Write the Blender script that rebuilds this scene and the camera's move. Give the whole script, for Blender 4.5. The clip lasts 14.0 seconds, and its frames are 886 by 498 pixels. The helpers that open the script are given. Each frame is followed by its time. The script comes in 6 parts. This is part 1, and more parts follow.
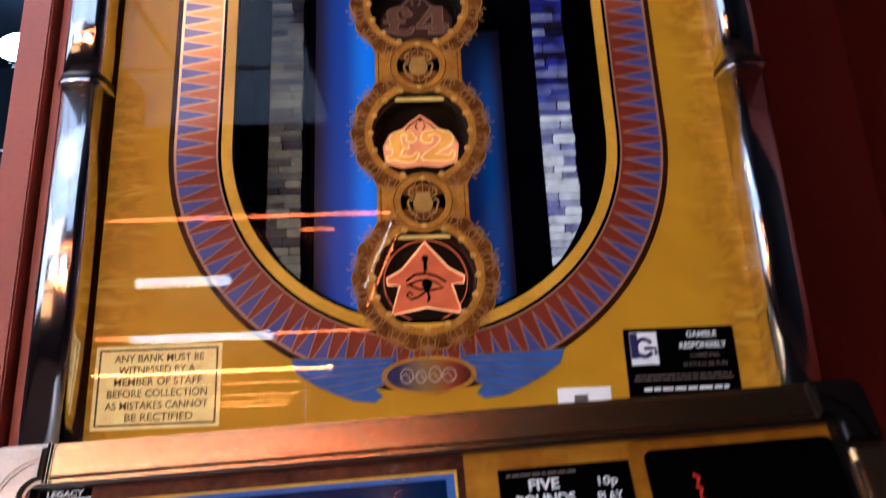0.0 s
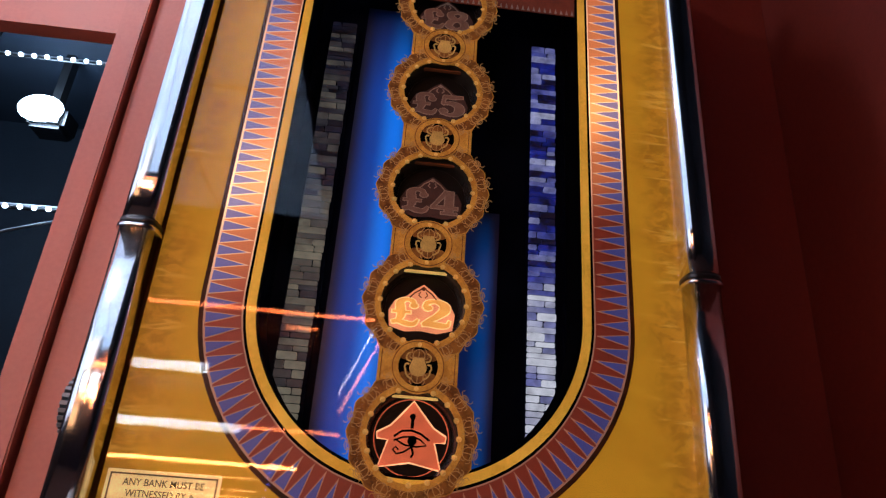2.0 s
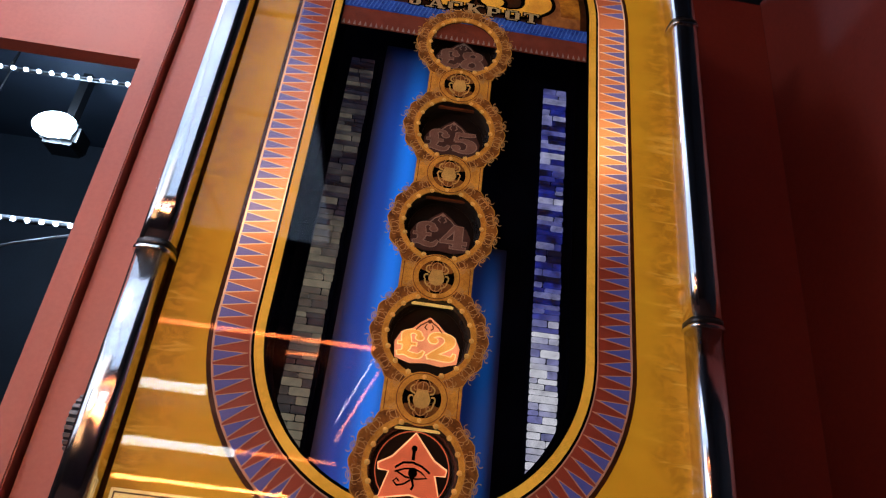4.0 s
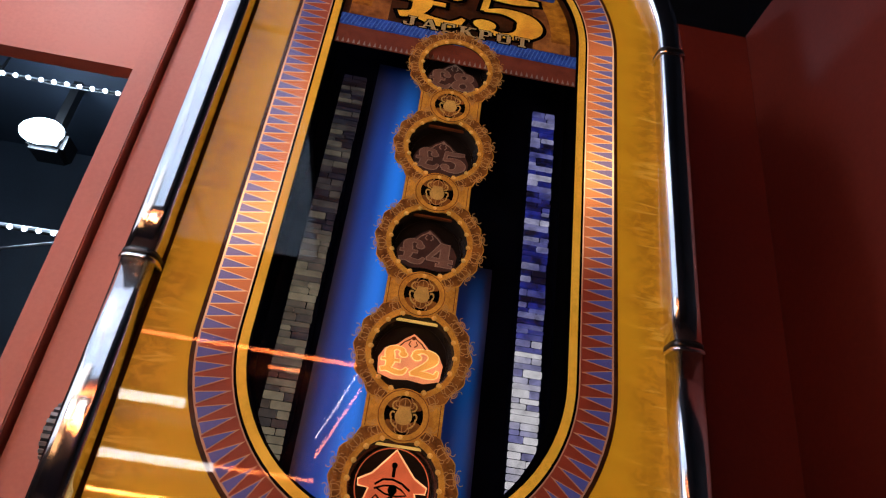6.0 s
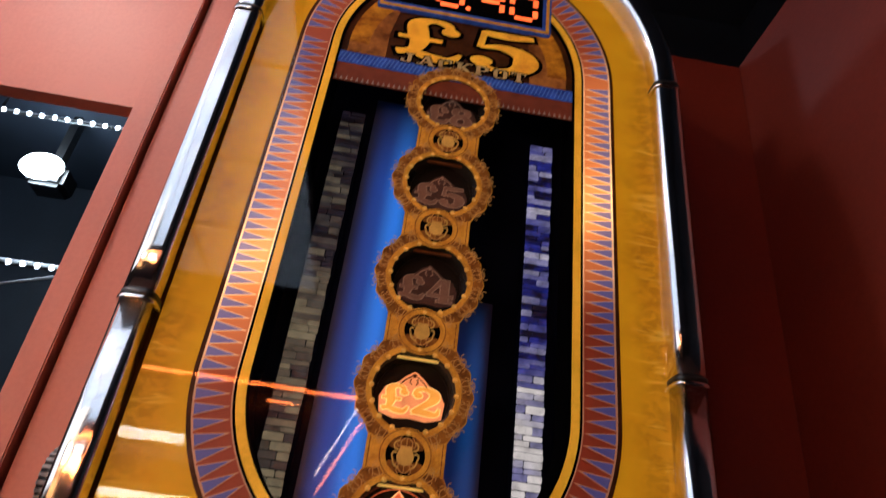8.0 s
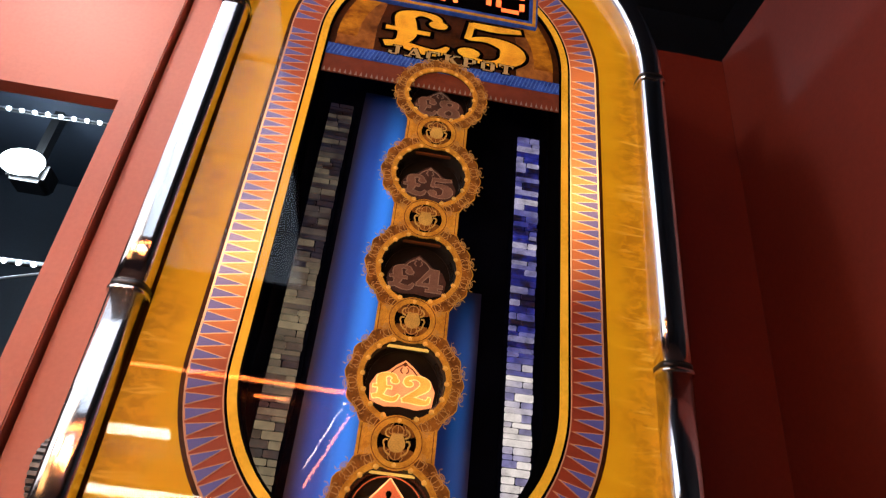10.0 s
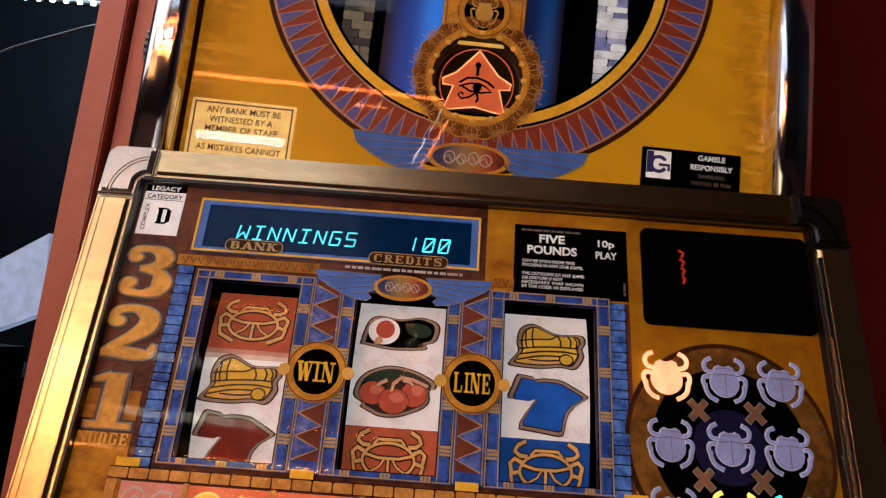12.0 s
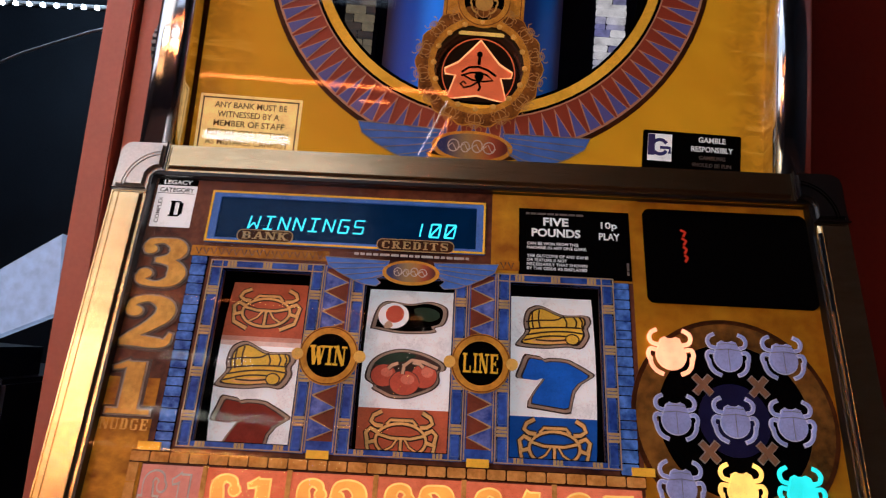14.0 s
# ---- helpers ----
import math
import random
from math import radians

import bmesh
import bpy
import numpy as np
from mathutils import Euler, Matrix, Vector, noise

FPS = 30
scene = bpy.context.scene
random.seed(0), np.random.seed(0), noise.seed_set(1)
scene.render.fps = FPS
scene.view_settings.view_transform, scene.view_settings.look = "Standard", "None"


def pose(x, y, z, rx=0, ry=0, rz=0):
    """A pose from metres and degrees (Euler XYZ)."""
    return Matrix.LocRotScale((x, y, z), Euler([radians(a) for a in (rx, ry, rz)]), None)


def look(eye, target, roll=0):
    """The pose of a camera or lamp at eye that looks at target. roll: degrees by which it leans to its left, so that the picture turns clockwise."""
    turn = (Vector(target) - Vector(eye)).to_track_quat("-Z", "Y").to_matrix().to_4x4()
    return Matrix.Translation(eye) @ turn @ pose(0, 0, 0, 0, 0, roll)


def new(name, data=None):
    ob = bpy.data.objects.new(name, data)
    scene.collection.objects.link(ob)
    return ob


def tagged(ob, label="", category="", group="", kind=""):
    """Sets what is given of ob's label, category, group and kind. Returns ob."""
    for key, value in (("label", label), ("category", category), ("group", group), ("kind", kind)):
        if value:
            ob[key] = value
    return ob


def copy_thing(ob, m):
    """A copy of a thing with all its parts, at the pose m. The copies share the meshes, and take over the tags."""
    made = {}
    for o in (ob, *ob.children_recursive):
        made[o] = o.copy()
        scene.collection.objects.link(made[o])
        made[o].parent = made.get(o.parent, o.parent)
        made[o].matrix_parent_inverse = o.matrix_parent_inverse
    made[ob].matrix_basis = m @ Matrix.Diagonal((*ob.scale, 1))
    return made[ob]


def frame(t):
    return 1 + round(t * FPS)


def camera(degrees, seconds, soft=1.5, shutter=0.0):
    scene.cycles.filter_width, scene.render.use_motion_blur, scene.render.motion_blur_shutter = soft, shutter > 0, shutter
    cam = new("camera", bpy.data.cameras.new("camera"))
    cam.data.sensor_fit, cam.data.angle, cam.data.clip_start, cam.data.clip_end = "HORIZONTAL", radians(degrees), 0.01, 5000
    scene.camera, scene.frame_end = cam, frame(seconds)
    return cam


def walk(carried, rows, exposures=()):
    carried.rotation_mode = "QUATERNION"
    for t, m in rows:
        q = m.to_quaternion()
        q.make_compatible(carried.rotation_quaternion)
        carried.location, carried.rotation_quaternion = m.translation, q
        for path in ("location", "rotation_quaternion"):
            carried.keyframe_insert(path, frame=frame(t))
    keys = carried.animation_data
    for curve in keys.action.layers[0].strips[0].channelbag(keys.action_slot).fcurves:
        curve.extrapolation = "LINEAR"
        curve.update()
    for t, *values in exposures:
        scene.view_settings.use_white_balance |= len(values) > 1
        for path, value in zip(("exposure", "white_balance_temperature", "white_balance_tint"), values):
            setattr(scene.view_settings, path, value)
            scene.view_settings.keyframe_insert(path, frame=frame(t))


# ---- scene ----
cam = camera(68.0, 14.0, soft=1.2, shutter=0.5)
PATH = [
    (0, (-0.004, -0.572, 1.3), (0.065, 1.357, 1.824), -2.5),
    (0.5, (-0.009, -0.612, 1.337), (0.118, 1.29, 1.942), 0.1),
    (1, (-0.023, -0.66, 1.324), (0.075, 1.224, 1.986), 1.8),
    (1.5, (-0.018, -0.67, 1.344), (0.083, 1.173, 2.114), 3.1),
    (2, (-0.027, -0.678, 1.341), (0.092, 1.152, 2.139), 4.2),
    (2.5, (-0.028, -0.676, 1.328), (0.163, 1.124, 2.179), 4.7),
    (3, (-0.035, -0.69, 1.342), (0.055, 1.117, 2.193), 6.8),
    (5.5, (-0.036, -0.693, 1.332), (0.105, 1.07, 2.266), 7.2),
    (6, (-0.036, -0.696, 1.335), (0.099, 1.067, 2.271), 7.9),
    (6.5, (-0.042, -0.697, 1.338), (0.096, 1.063, 2.278), 7.8),
    (7, (-0.036, -0.682, 1.331), (0.092, 1.079, 2.271), 8.3),
    (7.5, (-0.04, -0.686, 1.336), (0.085, 1.08, 2.267), 8.5),
    (8, (-0.038, -0.698, 1.344), (0.085, 1.024, 2.354), 7.3),
    (8.2, (-0.042, -0.701, 1.346), (0.107, 0.997, 2.391), 6.7),
    (10.5, (-0.042, -0.699, 1.321), (0.131, 1.049, 2.278), 6.3),
    (11, (-0.039, -0.663, 1.245), (0.045, 1.178, 2.022), 6.5),
    (11.5, (-0.01, -0.647, 1.21), (-0.042, 1.279, 1.751), 8.6),
    (11.8, (-0.015, -0.622, 1.153), (-0.067, 1.343, 1.519), 7.8),
    (12, (-0.003, -0.633, 1.157), (-0.041, 1.345, 1.452), 6.4),
    (12.5, (0.001, -0.64, 1.147), (-0.047, 1.338, 1.444), 5.4),
    (13, (0.001, -0.641, 1.147), (-0.053, 1.339, 1.429), 5.5),
    (13.5, (0.001, -0.641, 1.146), (-0.029, 1.338, 1.432), 5.0),
    (14, (-0.001, -0.644, 1.146), (-0.06, 1.335, 1.427), 5.1),
]
EXPOSURES = [(0, 0.12, 5200, 10), (3, 0.14, 5450, 10), (6, 0.15, 5900, 10), (8.2, 0.25, 6450, 10), (10.3, 0.7, 6700, 10), (10.6, 0.7, 6700, 10), (11.1, 0.5, 6700, 10), (11.6, 0.24, 6700, 10), (12.2, 0.1, 6400, 10), (13.6, 0.1, 6500, 10), (14, 0.1, 5900, 10)]
walk(cam, [(t, look(eye, target, roll)) for t, eye, target, roll in PATH], EXPOSURES)

# ---- world and lights ----
world = bpy.data.worlds.new("World")
scene.world = world
world.use_nodes = True
world.node_tree.nodes["Background"].inputs[0].default_value = (0.45, 0.42, 0.45, 1)
world.node_tree.nodes["Background"].inputs[1].default_value = 0.006


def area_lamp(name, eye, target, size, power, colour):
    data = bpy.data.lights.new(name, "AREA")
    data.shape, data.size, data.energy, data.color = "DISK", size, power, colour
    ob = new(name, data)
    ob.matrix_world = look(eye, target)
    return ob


# Added fill lamps with no fixture, hung just under the ceiling panels.
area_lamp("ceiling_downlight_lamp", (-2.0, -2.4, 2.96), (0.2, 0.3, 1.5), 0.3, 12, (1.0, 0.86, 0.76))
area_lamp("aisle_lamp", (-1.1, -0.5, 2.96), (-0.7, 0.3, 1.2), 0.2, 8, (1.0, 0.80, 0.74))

# ---- materials ----


def material(name):
    mat = bpy.data.materials.new(name)
    mat.use_nodes = True
    tree = mat.node_tree
    return mat, tree.nodes, tree.links, tree.nodes["Principled BSDF"]


def mottled(name, dark, light, rough=0.5, metal=0.0, scale=30.0, fine=220.0, bump=0.1, glow=0.0, stretch=(1, 1, 1), coat=0.0):
    """Two scales of noise between two colours, with fine relief. glow: emission put into the colour, for print lit from
    behind and for plain parts alike.
    """
    mat, nodes, links, bsdf = material(name)
    where = nodes.new("ShaderNodeNewGeometry")
    fit = nodes.new("ShaderNodeMapping")
    fit.inputs["Scale"].default_value = stretch
    links.new(where.outputs["Position"], fit.inputs["Vector"])
    wide = nodes.new("ShaderNodeTexNoise")
    wide.inputs["Scale"].default_value, wide.inputs["Detail"].default_value = scale, 5
    small = nodes.new("ShaderNodeTexNoise")
    small.inputs["Scale"].default_value, small.inputs["Detail"].default_value = fine, 3
    for n in (wide, small):
        links.new(fit.outputs["Vector"], n.inputs["Vector"])
    mixed = nodes.new("ShaderNodeMath")
    mixed.operation = "MULTIPLY_ADD"
    mixed.inputs[1].default_value = 0.35
    links.new(small.outputs[0], mixed.inputs[0])
    part_ = nodes.new("ShaderNodeMath")
    part_.operation = "MULTIPLY"
    part_.inputs[1].default_value = 0.65
    links.new(wide.outputs[0], part_.inputs[0])
    links.new(part_.outputs[0], mixed.inputs[2])
    ramp = nodes.new("ShaderNodeValToRGB")
    ramp.color_ramp.elements[0].position, ramp.color_ramp.elements[1].position = 0.36, 0.64
    ramp.color_ramp.elements[0].color, ramp.color_ramp.elements[1].color = (*dark, 1), (*light, 1)
    links.new(mixed.outputs[0], ramp.inputs[0])
    links.new(ramp.outputs[0], bsdf.inputs["Base Color"])
    bsdf.inputs["Roughness"].default_value, bsdf.inputs["Metallic"].default_value = rough, metal
    bsdf.inputs["Coat Weight"].default_value = coat
    if not metal and (glow or name.endswith("print")):
        bsdf.inputs["Specular IOR Level"].default_value = 0.0 if "black" in name else 0.12
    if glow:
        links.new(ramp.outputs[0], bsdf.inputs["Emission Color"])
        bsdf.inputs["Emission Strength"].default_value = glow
    if bump:
        relief = nodes.new("ShaderNodeBump")
        relief.inputs["Strength"].default_value, relief.inputs["Distance"].default_value = bump, 0.002
        links.new(small.outputs[0], relief.inputs["Height"])
        links.new(relief.outputs[0], bsdf.inputs["Normal"])
    return mat


def ink(name, colour, rough=0.45, glow=0.0, metal=0.0):
    """A printed or painted surface with a slight unevenness."""
    return mottled(name, tuple(c * 0.78 for c in colour), tuple(min(1, c * 1.12) for c in colour), rough, metal, 60, 600, 0.03, glow)


def lit(name, colour, strength):
    """A surface with its own glow: a lamp behind a coloured cover, or glow put in elsewhere."""
    mat, nodes, links, bsdf = material(name)
    where = nodes.new("ShaderNodeNewGeometry")
    grain = nodes.new("ShaderNodeTexNoise")
    grain.inputs["Scale"].default_value = 55
    links.new(where.outputs["Position"], grain.inputs["Vector"])
    ramp = nodes.new("ShaderNodeValToRGB")
    ramp.color_ramp.elements[0].position, ramp.color_ramp.elements[1].position = 0.3, 0.7
    ramp.color_ramp.elements[0].color = (*[c * 0.6 for c in colour], 1)
    ramp.color_ramp.elements[1].color = (*colour, 1)
    links.new(grain.outputs[0], ramp.inputs[0])
    bsdf.inputs["Base Color"].default_value = (*[c * 0.5 for c in colour], 1)
    links.new(ramp.outputs[0], bsdf.inputs["Emission Color"])
    bsdf.inputs["Emission Strength"].default_value = strength
    return mat


def chased(name, colour, low, high, hot=(1.0, 0.62, 0.2)):
    """Print over a row of chasing lamps, not built: their brighter, hotter glow is put into the emission by position.
    """
    mat, nodes, links, bsdf = material(name)
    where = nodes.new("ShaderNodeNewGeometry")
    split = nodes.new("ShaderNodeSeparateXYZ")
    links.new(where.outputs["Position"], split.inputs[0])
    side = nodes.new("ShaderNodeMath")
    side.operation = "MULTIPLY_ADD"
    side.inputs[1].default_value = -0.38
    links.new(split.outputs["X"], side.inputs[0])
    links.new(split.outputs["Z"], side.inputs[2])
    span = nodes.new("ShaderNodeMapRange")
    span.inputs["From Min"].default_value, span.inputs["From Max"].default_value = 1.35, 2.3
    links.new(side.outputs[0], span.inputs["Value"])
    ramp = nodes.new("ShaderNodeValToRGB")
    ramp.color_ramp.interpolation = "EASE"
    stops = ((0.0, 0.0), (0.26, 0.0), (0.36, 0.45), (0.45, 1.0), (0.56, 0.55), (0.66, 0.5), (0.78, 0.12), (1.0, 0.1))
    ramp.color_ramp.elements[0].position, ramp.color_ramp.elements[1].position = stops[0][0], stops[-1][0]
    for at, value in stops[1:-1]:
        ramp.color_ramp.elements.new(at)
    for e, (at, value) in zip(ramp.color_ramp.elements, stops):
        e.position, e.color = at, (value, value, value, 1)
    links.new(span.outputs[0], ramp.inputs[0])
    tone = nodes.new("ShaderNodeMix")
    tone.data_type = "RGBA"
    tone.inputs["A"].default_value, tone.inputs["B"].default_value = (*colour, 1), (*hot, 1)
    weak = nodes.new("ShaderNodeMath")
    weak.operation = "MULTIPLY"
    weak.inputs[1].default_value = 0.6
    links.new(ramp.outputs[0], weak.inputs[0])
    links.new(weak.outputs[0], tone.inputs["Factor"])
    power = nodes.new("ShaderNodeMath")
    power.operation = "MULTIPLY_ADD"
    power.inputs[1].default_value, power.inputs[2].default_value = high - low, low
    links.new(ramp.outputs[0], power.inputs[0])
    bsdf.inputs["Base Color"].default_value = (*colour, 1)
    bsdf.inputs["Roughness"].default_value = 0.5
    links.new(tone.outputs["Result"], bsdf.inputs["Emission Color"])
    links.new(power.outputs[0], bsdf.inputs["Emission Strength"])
    return mat


def stone_light(name, low, high, blue, warm):
    """A stone block of a lamp column, each with its own brightness, with more glow put in towards the foot."""
    mat, nodes, links, bsdf = material(name)
    info = nodes.new("ShaderNodeObjectInfo")
    where = nodes.new("ShaderNodeNewGeometry")
    grain = nodes.new("ShaderNodeTexNoise")
    grain.inputs["Scale"].default_value, grain.inputs["Detail"].default_value = 90, 4
    links.new(where.outputs["Position"], grain.inputs["Vector"])
    slow = nodes.new("ShaderNodeTexNoise")
    slow.inputs["Scale"].default_value = 7
    links.new(where.outputs["Position"], slow.inputs["Vector"])
    mixv = nodes.new("ShaderNodeMath")
    mixv.operation = "MULTIPLY_ADD"
    mixv.inputs[1].default_value = 0.42
    links.new(info.outputs["Random"], mixv.inputs[0])
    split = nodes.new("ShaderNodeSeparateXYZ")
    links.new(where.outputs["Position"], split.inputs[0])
    # Extra glow put in by height alone; no lamp stands at the foot.
    low_glow = nodes.new("ShaderNodeMapRange")
    low_glow.inputs["From Min"].default_value, low_glow.inputs["From Max"].default_value = 1.82, 1.48
    low_glow.inputs["To Min"].default_value, low_glow.inputs["To Max"].default_value = -0.10, 0.17
    links.new(split.outputs["Z"], low_glow.inputs["Value"])
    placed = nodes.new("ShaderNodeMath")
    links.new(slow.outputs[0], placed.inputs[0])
    links.new(low_glow.outputs[0], placed.inputs[1])
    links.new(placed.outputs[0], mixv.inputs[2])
    ramp = nodes.new("ShaderNodeValToRGB")
    ramp.color_ramp.elements[0].position, ramp.color_ramp.elements[1].position = 0.62, 1.02
    ramp.color_ramp.elements[0].color, ramp.color_ramp.elements[1].color = (*blue, 1), (*warm, 1)
    links.new(mixv.outputs[0], ramp.inputs[0])
    power = nodes.new("ShaderNodeMapRange")
    power.inputs["From Min"].default_value, power.inputs["From Max"].default_value = 0.50, 0.92
    power.inputs["To Min"].default_value, power.inputs["To Max"].default_value = low, high
    both = nodes.new("ShaderNodeMath")
    both.operation = "MULTIPLY_ADD"
    both.inputs[1].default_value = 0.5
    links.new(grain.outputs[0], both.inputs[0])
    half = nodes.new("ShaderNodeMath")
    half.operation = "MULTIPLY"
    half.inputs[1].default_value = 0.6
    links.new(mixv.outputs[0], half.inputs[0])
    links.new(half.outputs[0], both.inputs[2])
    links.new(both.outputs[0], power.inputs["Value"])
    bsdf.inputs["Base Color"].default_value = (0.014, 0.016, 0.03, 1)
    links.new(ramp.outputs[0], bsdf.inputs["Emission Color"])
    links.new(power.outputs[0], bsdf.inputs["Emission Strength"])
    return mat


def blue_sheet(name, strength):
    """A blue lamp sheet, brightest along one edge, fading to the sides and to the top."""
    mat, nodes, links, bsdf = material(name)
    coord = nodes.new("ShaderNodeTexCoord")
    split = nodes.new("ShaderNodeSeparateXYZ")
    links.new(coord.outputs["Generated"], split.inputs[0])
    ramp = nodes.new("ShaderNodeValToRGB")
    ramp.color_ramp.interpolation = "EASE"
    el = ramp.color_ramp.elements
    el[0].position, el[0].color = 0.0, (0, 0, 0.001, 1)
    el[1].position, el[1].color = 1.0, (0.0, 0.004, 0.03, 1)
    mid = el.new(0.35)
    mid.color = (0.003, 0.034, 0.2, 1)
    top = el.new(0.7)
    top.color = (0.012, 0.145, 0.58, 1)
    links.new(split.outputs["X"], ramp.inputs[0])
    fade = nodes.new("ShaderNodeMapRange")
    fade.inputs["From Min"].default_value, fade.inputs["From Max"].default_value = 1.0, 0.8
    fade.inputs["To Min"].default_value, fade.inputs["To Max"].default_value = 0.0, strength
    links.new(split.outputs["Y"], fade.inputs["Value"])
    bsdf.inputs["Base Color"].default_value = (0.01, 0.02, 0.08, 1)
    links.new(ramp.outputs[0], bsdf.inputs["Emission Color"])
    links.new(fade.outputs[0], bsdf.inputs["Emission Strength"])
    return mat


def papyrus(name):
    """Gold print that turns to browned, creased papyrus towards its edges."""
    mat, nodes, links, bsdf = material(name)
    where = nodes.new("ShaderNodeNewGeometry")

    def noise(scale, detail, stretch):
        fit = nodes.new("ShaderNodeMapping")
        fit.inputs["Scale"].default_value = stretch
        links.new(where.outputs["Position"], fit.inputs["Vector"])
        n = nodes.new("ShaderNodeTexNoise")
        n.inputs["Scale"].default_value, n.inputs["Detail"].default_value, n.inputs["Distortion"].default_value = scale, detail, 0.8
        links.new(fit.outputs["Vector"], n.inputs["Vector"])
        return n.outputs[0]

    def maths(kind, a, b):
        n = nodes.new("ShaderNodeMath")
        n.operation = kind
        for k, v in enumerate((a, b)):
            if isinstance(v, (int, float)):
                n.inputs[k].default_value = v
            elif v is not None:
                links.new(v, n.inputs[k])
        return n.outputs[0]

    def spread(v, lo, hi, a=0.0, b=1.0):
        n = nodes.new("ShaderNodeMapRange")
        n.interpolation_type = "SMOOTHSTEP"
        n.inputs["From Min"].default_value, n.inputs["From Max"].default_value = lo, hi
        n.inputs["To Min"].default_value, n.inputs["To Max"].default_value = a, b
        links.new(v, n.inputs["Value"])
        return n.outputs[0]

    split = nodes.new("ShaderNodeSeparateXYZ")
    links.new(where.outputs["Position"], split.inputs[0])
    side = maths("ABSOLUTE", split.outputs["X"], None)
    ragged = maths("MULTIPLY_ADD", noise(14, 4, (1, 1, 0.7)), 0.10)
    ragged.node.inputs[2].default_value = -0.05
    rim = spread(maths("ADD", side, ragged), 0.238, 0.283)
    blot = spread(noise(62, 5, (1, 1, 1.5)), 0.40, 0.62)
    crease = spread(noise(34, 3, (0.35, 1, 2.6)), 0.57, 0.66)
    grain = noise(8, 5, (1, 1, 2.2))

    def blend(f, a, b):
        n = nodes.new("ShaderNodeMix")
        n.data_type = "RGBA"
        for key, v in (("Factor", f), ("A", a), ("B", b)):
            if isinstance(v, tuple):
                n.inputs[key].default_value = (*v, 1)
            else:
                links.new(v, n.inputs[key])
        return n.outputs["Result"]

    ground = blend(grain, (0.40, 0.185, 0.005), (0.60, 0.335, 0.012))
    browned = blend(blot, (0.20, 0.065, 0.006), (0.46, 0.20, 0.012))
    browned = blend(crease, browned, (0.60, 0.34, 0.05))
    colour = blend(maths("MULTIPLY", rim, 0.45), ground, browned)
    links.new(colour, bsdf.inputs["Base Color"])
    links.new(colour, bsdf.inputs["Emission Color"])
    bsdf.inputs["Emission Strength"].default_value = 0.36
    bsdf.inputs["Roughness"].default_value = 0.45
    bsdf.inputs["Specular IOR Level"].default_value = 0.12
    return mat


def oval_print(name):
    """A dark oval that runs from navy over tan to red."""
    mat, nodes, links, bsdf = material(name)
    coord = nodes.new("ShaderNodeTexCoord")
    split = nodes.new("ShaderNodeSeparateXYZ")
    links.new(coord.outputs["Generated"], split.inputs[0])
    ramp = nodes.new("ShaderNodeValToRGB")
    el = ramp.color_ramp.elements
    el[0].position, el[0].color = 0.12, (0.012, 0.025, 0.11, 1)
    el[1].position, el[1].color = 0.95, (0.10, 0.012, 0.008, 1)
    for at_, c in ((0.42, (0.28, 0.19, 0.07, 1)), (0.62, (0.34, 0.15, 0.03, 1)), (0.78, (0.30, 0.05, 0.015, 1))):
        el.new(at_).color = c
    links.new(split.outputs["X"], ramp.inputs[0])
    links.new(ramp.outputs[0], bsdf.inputs["Base Color"])
    links.new(ramp.outputs[0], bsdf.inputs["Emission Color"])
    bsdf.inputs["Emission Strength"].default_value = 0.2
    return mat


def pane_glass(name, tint=(1, 1, 1), ior=1.5):
    mat, nodes, links, bsdf = material(name)
    nodes.remove(bsdf)
    clear, shine, mixer, fres = (nodes.new("ShaderNode" + k) for k in ("BsdfTransparent", "BsdfGlossy", "MixShader", "Fresnel"))
    clear.inputs[0].default_value = (*tint, 1)
    shine.inputs["Roughness"].default_value = 0.02
    fres.inputs["IOR"].default_value = ior
    links.new(fres.outputs[0], mixer.inputs[0])
    links.new(clear.outputs[0], mixer.inputs[1])
    links.new(shine.outputs[0], mixer.inputs[2])
    links.new(mixer.outputs[0], nodes["Material Output"].inputs["Surface"])
    return mat


PAPYRUS = papyrus("creased_gold_print")
GOLD_WORN = mottled("worn_gold_print", (0.14, 0.035, 0.005), (0.5, 0.22, 0.015), 0.45, 0, 26, 120, 0.02, 0.22, (1, 1, 1.6))
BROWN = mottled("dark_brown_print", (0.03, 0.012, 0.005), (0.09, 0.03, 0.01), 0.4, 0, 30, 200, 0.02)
YELLOW = mottled("yellow_line_print", (0.62, 0.34, 0.02), (0.85, 0.5, 0.05), 0.4, 0, 20, 200, 0.0, 0.28)
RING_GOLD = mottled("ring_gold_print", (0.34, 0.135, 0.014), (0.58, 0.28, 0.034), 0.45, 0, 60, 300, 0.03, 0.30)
RING_LINE = ink("ring_line_brown", (0.14, 0.042, 0.012), glow=0.1)
RING_SHADE = mottled("ring_brown_print", (0.09, 0.028, 0.006), (0.27, 0.10, 0.015), 0.45, 0, 70, 300, 0.03, 0.24)
ORNAMENT = ink("ornament_tan_print", (0.46, 0.24, 0.07), glow=0.2)
BEAD = ink("bead_gold", (0.75, 0.45, 0.1), glow=0.2)
BEETLE_GOLD = ink("dull_gold_print", (0.50, 0.30, 0.07), glow=0.24)
BEAD_PALE = ink("pale_line_print", (0.55, 0.5, 0.45), glow=0.15)
TIE_GOLD = ink("tie_gold_print", (0.5, 0.36, 0.16), glow=0.14)
SEAM = ink("pale_blue_line_print", (0.1, 0.2, 0.45), glow=0.12)
DARK_LINE = ink("dark_line_print", (0.012, 0.010, 0.012))
